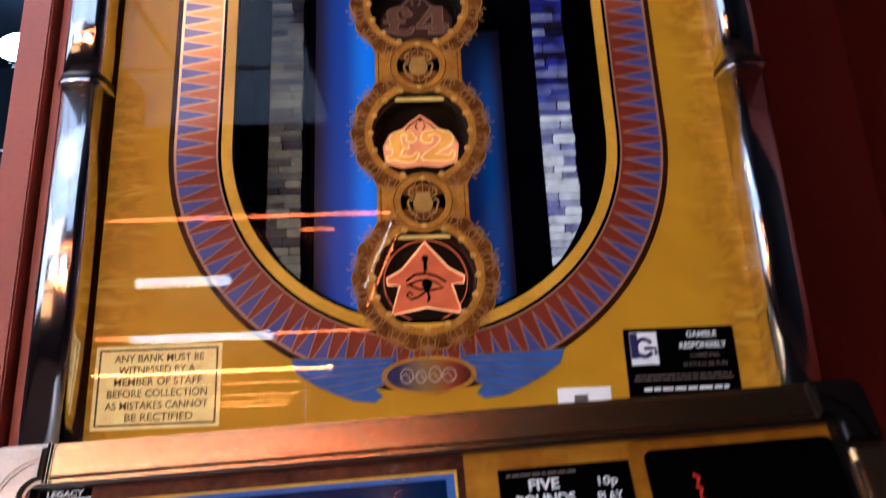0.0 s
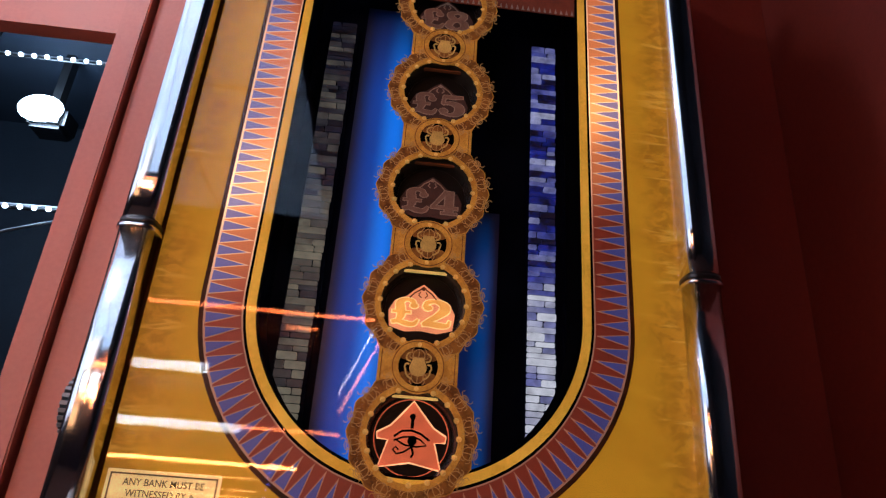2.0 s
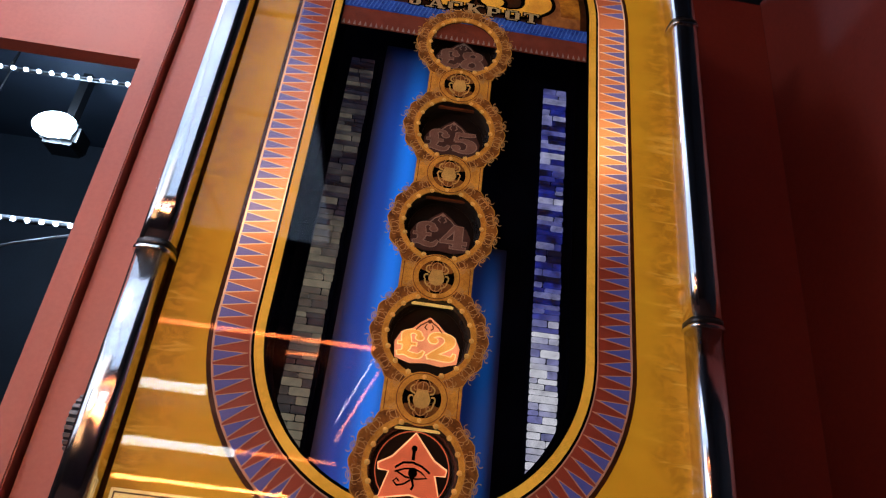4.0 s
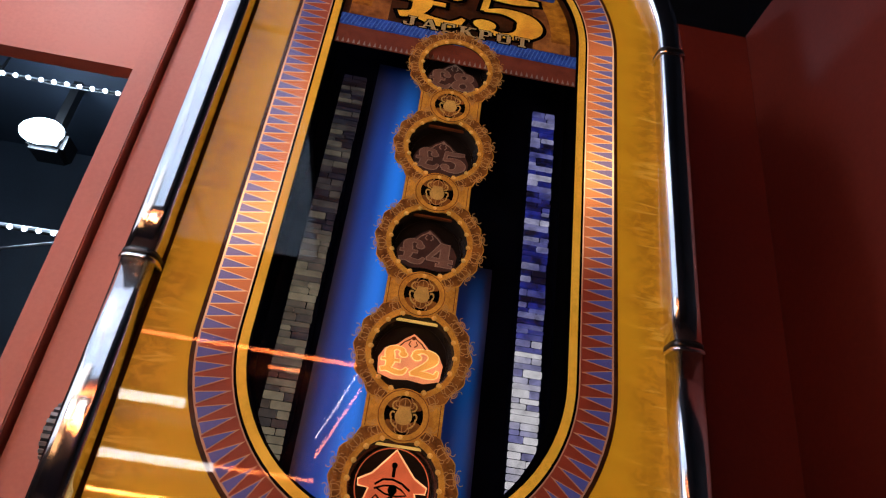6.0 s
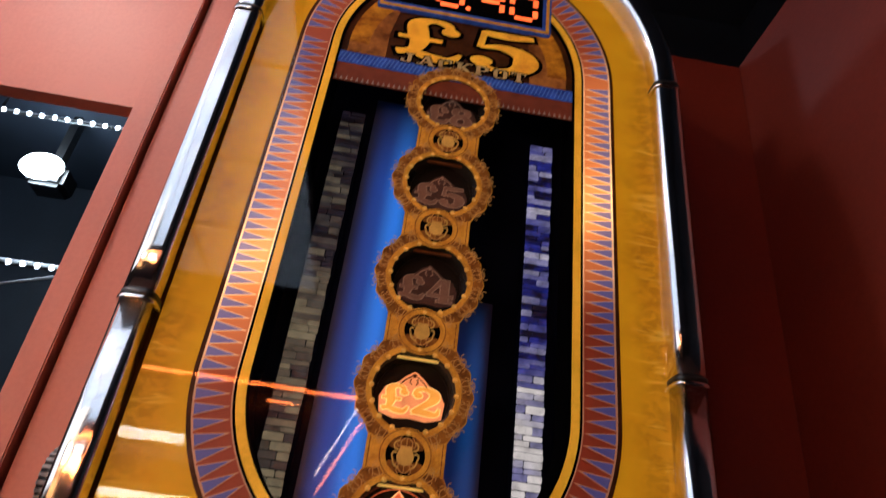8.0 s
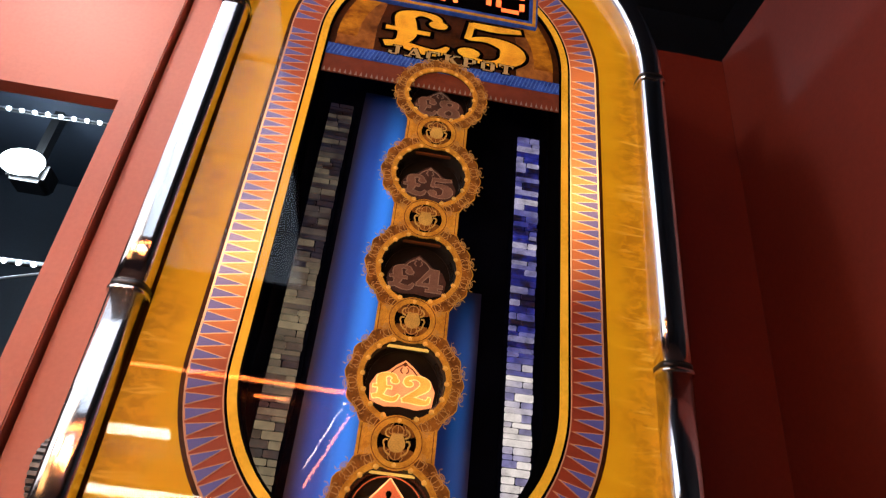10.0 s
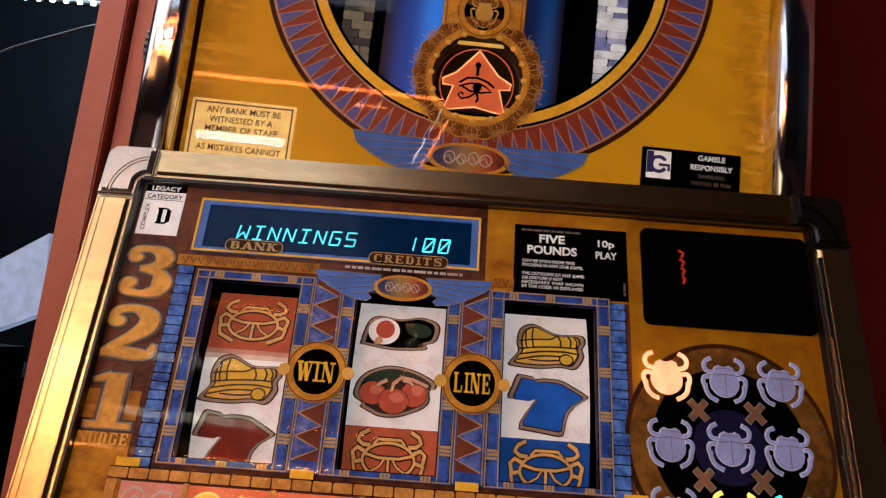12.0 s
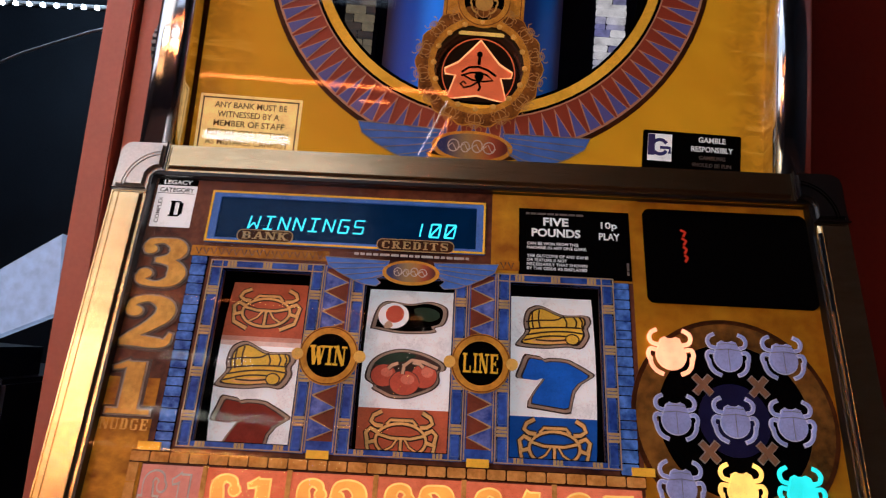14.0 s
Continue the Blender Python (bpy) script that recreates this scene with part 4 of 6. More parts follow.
plate(bm, [(-0.0058, -0.0012), (0.0058, -0.0012), (0.0, -0.0318)], 0.0003, 0.0009, 1)
tri = part("triangle", bm, [PEACH, BLUE_TRI], band, "", at(I4, 0.2285, ZB, 0.0006, -90))
triangle_mesh = tri.data
for side in (1, -1):
    for k in range(1, 35):
        part("triangle", triangle_mesh, None, band, "", at(I4, side * 0.2285, ZB + 0.01471 * k, 0.0006, -90 * side))
for k in range(1, 44):
    a = 180 + 180 * k / 44
    part("triangle", triangle_mesh, None, band, "", at(I4, 0.2285 * math.cos(radians(a)), ZB + 0.2285 * math.sin(radians(a)), 0.0006, a - 90))
    b = 180 * k / 44
    part("triangle", triangle_mesh, None, band, "", at(I4, 0.2285 * math.cos(radians(b)), ZT + 0.2422 * math.sin(radians(b)), 0.0006, b - 90))
part("triangle", triangle_mesh, None, band, "", at(I4, -0.2285, ZB, 0.0006, 90))

# inside of the window: back board, lamp columns, blue sheets
part("back_board", solid(plate, rect(-0.2, 1.36, 0.2, 2.3), -0.072, -0.068), NIGHT, machine, "", UP)
blue = part("blue_lamp_sheet", solid(plate, rect(-0.110, 1.30, -0.030, 2.03), -0.066, -0.063), BLUE_GLOW, machine, "glowing blue sheet", UP)
part("blue_lamp_sheet", solid(plate, rect(0.035, 1.30, 0.09, 1.72), -0.066, -0.063), BLUE_DIM, machine, "dim blue sheet", UP)
rng = random.Random(4)


def column(x0, x1, z0, z1, mat, label):
    col = part("stone_column", solid(plate, rect(x0 - 0.004, z0, x1 + 0.004, z1), -0.067, -0.063), NIGHT, machine, label, UP)
    z = z0
    while z < z1:
        h = rng.uniform(0.0060, 0.0105)
        cuts = [x0] + sorted(rng.uniform(x0 + 0.01, x1 - 0.01) for _ in range(rng.choice((0, 1, 1)))) + [x1]
        for a, b in zip(cuts, cuts[1:]):
            j = rng.uniform(-0.0008, 0.0008)
            part("stone", solid(plate, round_rect(a + 0.0006, z + 0.0007, b - 0.0006 + j, z + h - 0.0007, 0.0012, 3), -0.064, -0.060 + j), mat, col)
        z += h


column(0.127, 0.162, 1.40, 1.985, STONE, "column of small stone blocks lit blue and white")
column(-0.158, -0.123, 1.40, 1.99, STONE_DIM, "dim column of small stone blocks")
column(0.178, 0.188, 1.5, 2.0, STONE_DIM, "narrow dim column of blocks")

# jackpot arch over the window and its band
jack = part("jackpot_panel", solid(plate, [(-0.176, 2.052)] + [(0.176, 2.052)] + circle(0, ZT, 0.176, 0.176 * 1.06, 30, 0, 180), -0.012, -0.004), BROWN, machine, "brown arch panel with gold jackpot lettering", UP)
part("arch_frame", solid(bands, circle(0, ZT, 0.135, 0.14, 30, 0, 180), circle(0, ZT, 0.164, 0.174, 30, 0, 180), -0.004, -0.003, 0, False), GOLD_WORN, jack)
part("blue_cord", solid(plate, rect(-0.1765, 2.036, 0.1765, 2.058), -0.004, -0.002), BLUE_DEEP, jack)
bm = bmesh.new()
for i in range(60):
    x = -0.172 + i * 0.344 / 59
    ribbon(bm, [(x - 0.003, 2.038), (x, 2.047), (x + 0.003, 2.056)], 0.0016, -0.002, -0.0014)
part("cord_twist", bm, BLUE_PALE, jack)
part("red_band", solid(plate, rect(-0.1765, 2.002, 0.1765, 2.036), -0.004, -0.0025), RED_TRI, jack)
bm = bmesh.new()
for i in range(46):
    x = -0.17 + i * 0.34 / 45
    plate(bm, [(x - 0.002, 2.003), (x + 0.002, 2.003), (x, 2.011)], -0.0025, -0.002)
part("notches", bm, BLUE_LINE, jack)
for s_ in (-1, 1):
    part("bronze_cheek", solid(plate, counter([(s_ * x, z) for x, z in ((0.108, 2.060), (0.164, 2.060), (0.163, 2.10), (0.150, 2.15), (0.118, 2.19), (0.100, 2.16), (0.108, 2.11))]), -0.004, -0.0032), BRONZE_LIT, jack)
fat_figures("pound_five_shadow", "£5", -0.100, 2.070, 0.126, 2.156, -0.0030, 0.0004, BLACK, jack, I4, 0.005)
fat_figures("pound_five", "£5", -0.100, 2.070, 0.126, 2.156, -0.0024, 0.0005, YELLOW_FIGURE, jack, I4, 0.0, "gold £5 lettering")
slab_word("jackpot_shadow", "JACKPOT", -0.088, 2.0565, 0.106, 2.0745, -0.0012, 0.0003, BLACK, jack, I4, 0.0018)
slab_word("jackpot_word", "JACKPOT", -0.088, 2.0565, 0.106, 2.0745, -0.0007, 0.0003, TIE_GOLD, jack)
# red digit display
led = part("prize_display", solid(plate, round_rect(-0.136, 2.163, 0.136, 2.268, 0.004), -0.004, 0.002), BLUE_DEEP, machine, "blue framed prize display with red digits", UP)
part("frame_line", solid(bands, rect(-0.128, 2.171, 0.128, 2.260), rect(-0.133, 2.166, 0.133, 2.265), 0.002, 0.0028), RING_GOLD, led)
part("screen", solid(plate, rect(-0.122, 2.177, 0.122, 2.254), 0.002, 0.0026), BLACK, led)


def segments(bm, ch, u, v, w, h, t, z):
    """A seven-segment figure."""
    on = {"0": "abcdef", "4": "bcfg", "1": "bc"}[ch]
    g = t * 0.6
    spots = {
        "a": ((u + g, v + h), (u + w - g, v + h)), "d": ((u + g, v), (u + w - g, v)), "g": ((u + g, v + h / 2), (u + w - g, v + h / 2)),
        "f": ((u, v + h / 2 + g), (u, v + h - g)), "b": ((u + w, v + h / 2 + g), (u + w, v + h - g)),
        "e": ((u, v + g), (u, v + h / 2 - g)), "c": ((u + w, v + g), (u + w, v + h / 2 - g)),
    }
    for s in on:
        ribbon(bm, spots[s], t, z, z + 0.0005)


bm = bmesh.new()
for ch, u in (("0", -0.046), ("4", 0.018), ("0", 0.072)):
    segments(bm, ch, u, 2.190, 0.038, 0.052, 0.008, 0.0026)
plate(bm, circle(0.003, 2.190, 0.004), 0.0026, 0.0031)
part("digits", bm, LED_RED, led)

# ---- chain of medallions ----
bm = bmesh.new()
outer = [(r * math.cos(radians(i * 5)), r * math.sin(radians(i * 5))) for i in range(72) for r in [0.0645 + 0.0022 * math.cos(radians(i * 5 * 14))]]
bands(bm, circle(0, 0, 0.0462, n=72), outer, -0.001, 0.0016)
bands(bm, circle(0, 0, 0.0535, n=72), [(x * 0.985, y * 0.985) for x, y in outer], 0.0016, 0.0019, 1)
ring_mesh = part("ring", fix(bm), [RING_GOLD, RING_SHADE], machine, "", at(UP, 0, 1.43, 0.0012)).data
ring_one = [o for o in machine.children if o.name.startswith("ring")][0]
rim_mesh = bead_mesh = orn_mesh = None


def dress(ring):
    global rim_mesh, bead_mesh, orn_mesh
    if rim_mesh is None:
        rim_mesh = part("rim_line", solid(ribbon, circle(0, 0, 0.0530, n=48), 0.0006, 0.0018, 0.0022, 0, True), RING_LINE, ring).data
        b = bmesh.new()
        bmesh.ops.create_uvsphere(b, u_segments=10, v_segments=6, radius=0.0030, matrix=Matrix.Diagonal((1, 1, 0.5, 1)))
        bead_mesh = part("bead", b, BEAD, ring, "", at(I4, 0.0468, 0, 0.0018)).data
        orn_mesh = part("scarab_ornament", scarab(bmesh.new(), 0.0205, 0.0019, 0.0025, 0.0008), ORNAMENT, ring, "", at(I4, 0, 0.0600, 0)).data
    else:
        part("rim_line", rim_mesh, None, ring)
        part("bead", bead_mesh, None, ring, "", at(I4, 0.0468, 0, 0.0018))
        part("scarab_ornament", orn_mesh, None, ring, "", at(I4, 0, 0.0600, 0))
    for k in range(1, 16):
        a = k * 22.5
        part("bead", bead_mesh, None, ring, "", at(I4, 0.0468 * math.cos(radians(a)), 0.0468 * math.sin(radians(a)), 0.0018))
    for k in range(1, 14):
        a = k * 360 / 14
        part("scarab_ornament", orn_mesh, None, ring, "", at(I4, -0.0600 * math.sin(radians(a)), 0.0600 * math.cos(radians(a)), 0, a))


dress(ring_one)
for k in range(1, 5):
    dress(part("ring", ring_mesh, None, machine, "", at(UP, 0, 1.43 + 0.14 * k, 0.0012)))
for k in range(4):
    z = 1.50 + 0.14 * k
    m = at(UP, 0, z, 0.0004)
    if k == 0:
        neck = part("neck", solid(plate, [(-0.042, -0.036), (-0.030, -0.026), (0.030, -0.026), (0.042, -0.036), (0.042, 0.036), (0.030, 0.026), (-0.030, 0.026), (-0.042, 0.036)], -0.0006, 0.001), RING_GOLD, machine, "", m)
        disc = part("scarab_disc", fix(solid(bands, circle(0, 0, 0.0208), circle(0, 0, 0.0285), 0.001, 0.0034)), RING_GOLD, machine, "", m)
        a_ = part("disc_line", solid(ribbon, circle(0, 0, 0.0268, n=40), 0.0008, 0.0034, 0.0038, 0, True), RING_LINE, disc)
        b_ = part("black_disc", solid(plate, circle(0, 0, 0.0208), 0.001, 0.0026), BLACK, disc)
        c_ = part("scarab", beetle_shape(bmesh.new(), 0.0285, 0.0026, 0.0034), BEETLE_GOLD, disc, "gold beetle on black")
        neck_line = part("neck_line", solid(ribbon, [(0.0385, -0.03), (0.0385, 0.03)], 0.0008, 0.001, 0.0014), RING_LINE, neck)
        part("neck_line", neck_line.data, None, neck, "", at(I4, -0.077, 0))
    else:
        n_ = part("neck", neck.data, None, machine, "", m)
        part("neck_line", neck_line.data, None, n_)
        part("neck_line", neck_line.data, None, n_, "", at(I4, -0.077, 0))
        d_ = part("scarab_disc", disc.data, None, machine, "", m)
        for nm, o in (("disc_line", a_), ("black_disc", b_), ("scarab", c_)):
            part(nm, o.data, None, d_)

# domes behind the rings with their signs
DEEP = -0.022


def shell(z, label):
    """A dark bowl behind a ring."""
    bm = bmesh.new()
    plate(bm, circle(0, 0, 0.0415, n=40), -0.004, 0.0)
    bands(bm, circle(0, 0, 0.0410, n=40), circle(0, 0, 0.0425, n=40), 0.0, 0.001)
    holder = part("dome", fix(bm), DOME, machine, label, at(UP, 0, z, DEEP))
    bm = bmesh.new()
    rows = [[bm.verts.new((x, y, d)) for x, y in circle(0, 0, r, n=40)] for r, d in ((0.0415, 0.0), (0.0448, 0.010), (0.0475, 0.0215), (0.0490, 0.0215), (0.0430, -0.003))]
    for a, b in zip(rows, rows[1:]):
        for k in range(40):
            bm.faces.new((a[k], a[(k + 1) % 40], b[(k + 1) % 40], b[k])).smooth = True
    part("bowl_wall", fix(bm), BOWL, holder)
    return holder


def dome(k, words, base, ink_, lit_up=False):
    holder = shell(1.43 + 0.14 * k, "round dark window in the ring")
    part("lamp_bar", solid(plate, rect(-0.024, 0.0385, 0.024, 0.0408), 0.012, 0.016), LIT_BAR if lit_up else RING_LINE, holder)
    sign = [(0.035, -0.022), (0.037, -0.004), (0.031, 0.008), (0.018, 0.014), (0.010, 0.022), (0.0, 0.029), (-0.010, 0.022), (-0.018, 0.014), (-0.031, 0.008), (-0.037, -0.004), (-0.035, -0.022), (-0.018, -0.027), (0.0, -0.025), (0.018, -0.027)]
    part("sign", solid(plate, sign, 0.001, 0.0024), base, holder)
    fat_figures("figure_edge", words, -0.034, -0.020, 0.034, 0.011, 0.0024, 0.0004, ink_, holder, I4, 0.0012)
    fat_figures("figures", words, -0.034, -0.020, 0.034, 0.011, 0.0029, 0.0004, LIT_CELL if lit_up else SIGN_FACE, holder)
    bm = bmesh.new()
    for s in (-1, 1):
        ribbon(bm, [(0, 0.026), (s * 0.004, 0.022), (s * 0.010, 0.018), (s * 0.015, 0.012)], 0.0013, 0.0024, 0.003)
        ribbon(bm, [(s * 0.002, 0.013), (s * 0.005, 0.016), (s * 0.003, 0.020)], 0.0012, 0.0024, 0.0031)
    plate(bm, circle(0, 0.0235, 0.0022, n=12), 0.0024, 0.0032)
    part("flourish", bm, ink_ if not lit_up else RING_LINE, holder)
    return holder


dome(1, "£2", LIT_YELLOW, LIT_FIGURE, True)
dome(2, "£4", FAINT_RED, FAINT)
dome(3, "£5", FAINT_RED, FAINT)
dome(4, "£8", FAINT_RED, FAINT)

eye_dome = shell(1.43, "round window with a glowing eye sign")
part("lamp_bar", solid(plate, rect(-0.024, 0.0385, 0.024, 0.0408), 0.012, 0.016), LIT_BAR, eye_dome)
part("glow_ring", solid(ribbon, circle(0, 0.001, 0.0385, n=48), 0.0010, 0.002, 0.003, 0, True), LIT_ORANGE, eye_dome)
tent = [(0, 0.038), (0.010, 0.026), (0.022, 0.012), (0.036, 0.004), (0.035, -0.002), (0.024, -0.003), (0.032, -0.030), (0.0, -0.024), (-0.032, -0.030), (-0.024, -0.003), (-0.035, -0.002), (-0.036, 0.004), (-0.022, 0.012), (-0.010, 0.026)]
part("tent_sign", solid(plate, [(x, y) for x, y in tent][::-1], 0.001, 0.0022), LIT_ORANGE, eye_dome, "glowing orange tent shape")
part("tent_line", solid(ribbon, tent, 0.0016, 0.0022, 0.003, 0, True), LIT_LINE, eye_dome)
bm = bmesh.new()
ribbon(bm, [(-0.018, 0.001), (-0.010, 0.007), (0.0, 0.008), (0.010, 0.005), (0.019, -0.001)], 0.0022, 0.0022, 0.0031)
ribbon(bm, [(-0.018, -0.003), (-0.008, 0.001), (0.002, 0.002), (0.010, -0.001), (0.016, -0.006), (0.006, -0.008), (-0.006, -0.007), (-0.016, -0.002)], 0.0018, 0.0022, 0.0031)
plate(bm, circle(0.001, -0.0025, 0.0048, n=16), 0.0022, 0.0032)
ribbon(bm, [(0.001, -0.008), (0.003, -0.015), (0.001, -0.019)], 0.0024, 0.0022, 0.0031)
ribbon(bm, [(0.000, -0.009), (-0.007, -0.014), (-0.014, -0.016), (-0.018, -0.012), (-0.015, -0.009), (-0.012, -0.012)], 0.0018, 0.0022, 0.0031)
ribbon(bm, [(0.0, 0.010), (0.0, 0.020)], 0.0034, 0.0022, 0.0031)
plate(bm, circle(0, 0.022, 0.0032, n=12), 0.0022, 0.0031)
part("eye_drawing", bm, BLACK, eye_dome, "black eye linework")

# winged emblem under the chain
emblem = part("winged_emblem", solid(plate, circle(0, 1.3435, 0.041, 0.0165, 40), 0.0006, 0.0022), RING_GOLD, machine, "oval emblem between blue wings", UP)


def wing(parent, s, k, m=I4, w=0.001):
    """One blue wing of five feathers; s: side, k: scale."""
    tip = [(0.030, 0.016), (0.118, 0.018), (0.113, 0.006), (0.098, -0.004), (0.082, -0.012), (0.064, -0.019), (0.046, -0.021), (0.040, -0.016), (0.046, -0.010), (0.038, -0.006)]
    pts = [(s * x * k, y * k) for x, y in tip]
    part("wing", solid(plate, pts if s < 0 else pts[::-1], w, w + 0.0008), BLUE_PALE, parent, "", m)
    bm = bmesh.new()
    ribbon(bm, pts, 0.0011 * k, w + 0.0008, w + 0.0013, 0, True)
    for y0, x1, y1 in ((0.012, 0.112, 0.009), (0.007, 0.104, 0.001), (0.002, 0.090, -0.007), (-0.003, 0.074, -0.014)):
        ribbon(bm, [(s * 0.036 * k, y0 * k), (s * x1 * 0.7 * k, (y0 * 0.4 + y1 * 0.6) * k), (s * x1 * k, y1 * k)], 0.0009 * k, w + 0.0008, w + 0.0013)
    part("feather_lines", bm, BLUE_LINE, parent, "", m)


for s in (-1, 1):
    wing(emblem, s, 1.0, at(I4, 0, 1.3435))
RAINBOW = oval_print("dark_rainbow_print")
part("oval", solid(plate, circle(0, 1.3435, 0.036, 0.0135, 36), 0.0022, 0.0028), RAINBOW, emblem, "dark iridescent oval")


def squiggle(parent, cx, cy, k, w, m=I4):
    """The maker's mark, as plain loops."""
    bm = bmesh.new()
    for x, y, rx, ry in ((-0.019, 0.0, 0.0055, 0.0062), (-0.007, -0.001, 0.0042, 0.0052), (0.005, 0.0005, 0.0052, 0.0064), (0.017, -0.0005, 0.0058, 0.0060)):
        ribbon(bm, circle(cx + x * k, cy + y * k, rx * k, ry * k, 14), 0.0011 * k, w, w + 0.0006, 0, True)
    ribbon(bm, [(cx + (-0.024 + 0.004 * i) * k, cy + (0.004 * math.sin(i * 2.1) - 0.001) * k) for i in range(13)], 0.0010 * k, w, w + 0.0007)
    part("mark", bm, BEAD_PALE, parent, "", m)


squiggle(emblem, 0, 1.3435, 1.0, 0.0028)

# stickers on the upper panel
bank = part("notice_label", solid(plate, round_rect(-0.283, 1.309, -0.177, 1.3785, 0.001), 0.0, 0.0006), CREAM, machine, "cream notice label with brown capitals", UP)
part("border_line", solid(bands, rect(-0.2785, 1.3135, -0.1815, 1.374), rect(-0.2800, 1.312, -0.1800, 1.3755), 0.0006, 0.0009), LABEL_INK, bank)
for i, (words, x0, x1) in enumerate((("ANY BANK MUST BE", -0.267, -0.192), ("WITNESSED BY A", -0.263, -0.199), ("MEMBER OF STAFF", -0.266, -0.193), ("BEFORE COLLECTION", -0.271, -0.188), ("AS MISTAKES CANNOT", -0.272, -0.187), ("BE RECTIFIED", -0.255, -0.199))):
    lettering("words", words, x0, 1.3645 - i * 0.0098, x1, 1.3708 - i * 0.0098, 0.0006, LABEL_INK, bank, I4, 0.004)
gam = part("advice_sticker", solid(plate, round_rect(0.171, 1.309, 0.269, 1.3765, 0.002), 0.0, 0.0007), BLACK, machine, "black advice sticker with white lettering", UP)
part("mark_field", solid(plate, rect(0.176, 1.345, 0.200, 1.373), 0.0007, 0.001), WHITE, gam)
part("mark_bow", solid(ribbon, circle(0.188, 1.3595, 0.0075, n=18, a0=30, a1=330), 0.0035, 0.001, 0.0013), NAVY, gam)
part("mark_arm", solid(ribbon, [(0.188, 1.359), (0.198, 1.359), (0.198, 1.353)], 0.003, 0.001, 0.0013), NAVY, gam)
part("mark_block", solid(plate, rect(0.1762, 1.3505, 0.183, 1.3725), 0.00085, 0.0011), NAVY, gam)
lettering("words", "GAMBLE", 0.2265, 1.3672, 0.2535, 1.3728, 0.0007, WHITE_INK, gam, I4, 0.02)
lettering("words", "RESPONSIBLY", 0.2195, 1.3575, 0.261, 1.3632, 0.0007, WHITE_INK, gam, I4, 0.02)
lettering("words", "GAMBLING", 0.2275, 1.3495, 0.2535, 1.3535, 0.0007, GREY_INK, gam, I4, 0.005)
lettering("words", "SHOULD BE FUN", 0.221, 1.342, 0.2595, 1.346, 0.0007, GREY_INK, gam, I4, 0.005)
bars("small_print", [(0.178, 0.262, 1.3345, 0.0018), (0.176, 0.264, 1.331, 0.0018)], 0.0007, GREY_INK, gam, I4)
bars("small_print", [(0.184, 0.258, 1.3225, 0.0028), (0.19, 0.25, 1.3165, 0.0022)], 0.0007, WHITE_INK, gam, I4)
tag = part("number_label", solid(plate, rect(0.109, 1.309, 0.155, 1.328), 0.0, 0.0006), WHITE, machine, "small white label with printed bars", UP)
bars("print", [(0.123, 0.142, 1.316, 0.006)], 0.0006, GREY_INK, tag, I4)

glass = part("window_glass", solid(plate, stadium(0.3, rect_x=0.2965, rect_z=1.29), 0.0052, 0.0062), GLASS, machine, "clear front glass", UP)
glass.visible_shadow = False

# chrome rails with collars, curving over the top
for s in (-1, 1):
    rail = part("chrome_rail", tube([(s * 0.309, -0.012, 1.285), (s * 0.309, -0.012, 1.45), (s * 0.309, -0.012, 1.62)], 0.0185, 32, 3.6), CHROME, machine, "polished chrome side rail")
    pts = [(s * 0.309, -0.012, 1.625 + 0.0565 * i) for i in range(9)]
    pts += [(s * 0.309 * math.cos(radians(a)), -0.012, ZT + 0.335 * math.sin(radians(a))) for a in range(6, 91, 6)]
    part("upper_tube", tube(pts, 0.0185, 32, 3.6), CHROME, rail)
    for z in (1.622, 2.078):
        part("collar", tube([(s * 0.309, -0.012, z - 0.0035), (s * 0.309, -0.012, z + 0.0035)], 0.0200, 32, 3.2), PLASTIC, rail, "black collar")
        part("collar_ring", tube([(s * 0.309, -0.012, z - 0.0085), (s * 0.309, -0.012, z - 0.0038)], 0.0212, 32, 3.2), CHROME, rail)

# knurled black wheel beside the rail
wheel = part("knurled_wheel", tube([(-0.352, 0.05, 1.437), (-0.329, 0.05, 1.437)], 0.033, 28), PLASTIC, machine, "round black knurled wheel")
ridge = part("ridge", box(-0.352, -0.0015, -0.002, -0.330, 0.0015, 0.002), GREY_INK, wheel, "", Matrix.Translation((0, 0.05 - 0.033, 1.437)))
for k in range(1, 28):
    a = 2 * math.pi * k / 28
    part("ridge", ridge.data, None, wheel, "", Matrix.Translation((0, 0.05 - 0.033 * math.cos(a), 1.437 + 0.033 * math.sin(a))) @ pose(0, 0, 0, -math.degrees(a)))

# ---- the tilted lower door ----
FX0, FX1, FY0, FY1 = -0.2800, 0.2975, -0.42, 0.0092
CX = (-0.166, -0.0450, 0.0762)
HALF, REEL_V0, REEL_V1 = 0.0368, -0.2135, -0.0745
bm = bmesh.new()
plate(bm, rect(FX0 - 0.004, REEL_V1, FX1 + 0.004, FY1 + 0.004), -0.004, 0.0)
plate(bm, rect(FX0 - 0.004, FY0, FX1 + 0.004, REEL_V0), -0.004, 0.0)
stops = [FX0 - 0.004] + [c + s * HALF for c in CX for s in (-1, 1)] + [FX1 + 0.004]
for a, b in zip(stops[::2], stops[1::2]):
    plate(bm, rect(a, REEL_V0, b, REEL_V1), -0.004, 0.0)
low_panel = part("lower_panel", bm, PLUM, machine, "plum and gold printed lower glass", LOW)
part("back_board", solid(plate, rect(FX0, FY0, FX1, FY1), -0.05, -0.045), NIGHT, low_panel)
part("gold_field", solid(plate, rect(0.022, -0.0685, 0.150, FY1), 0.0, 0.0005), GOLD_BROWN, low_panel)
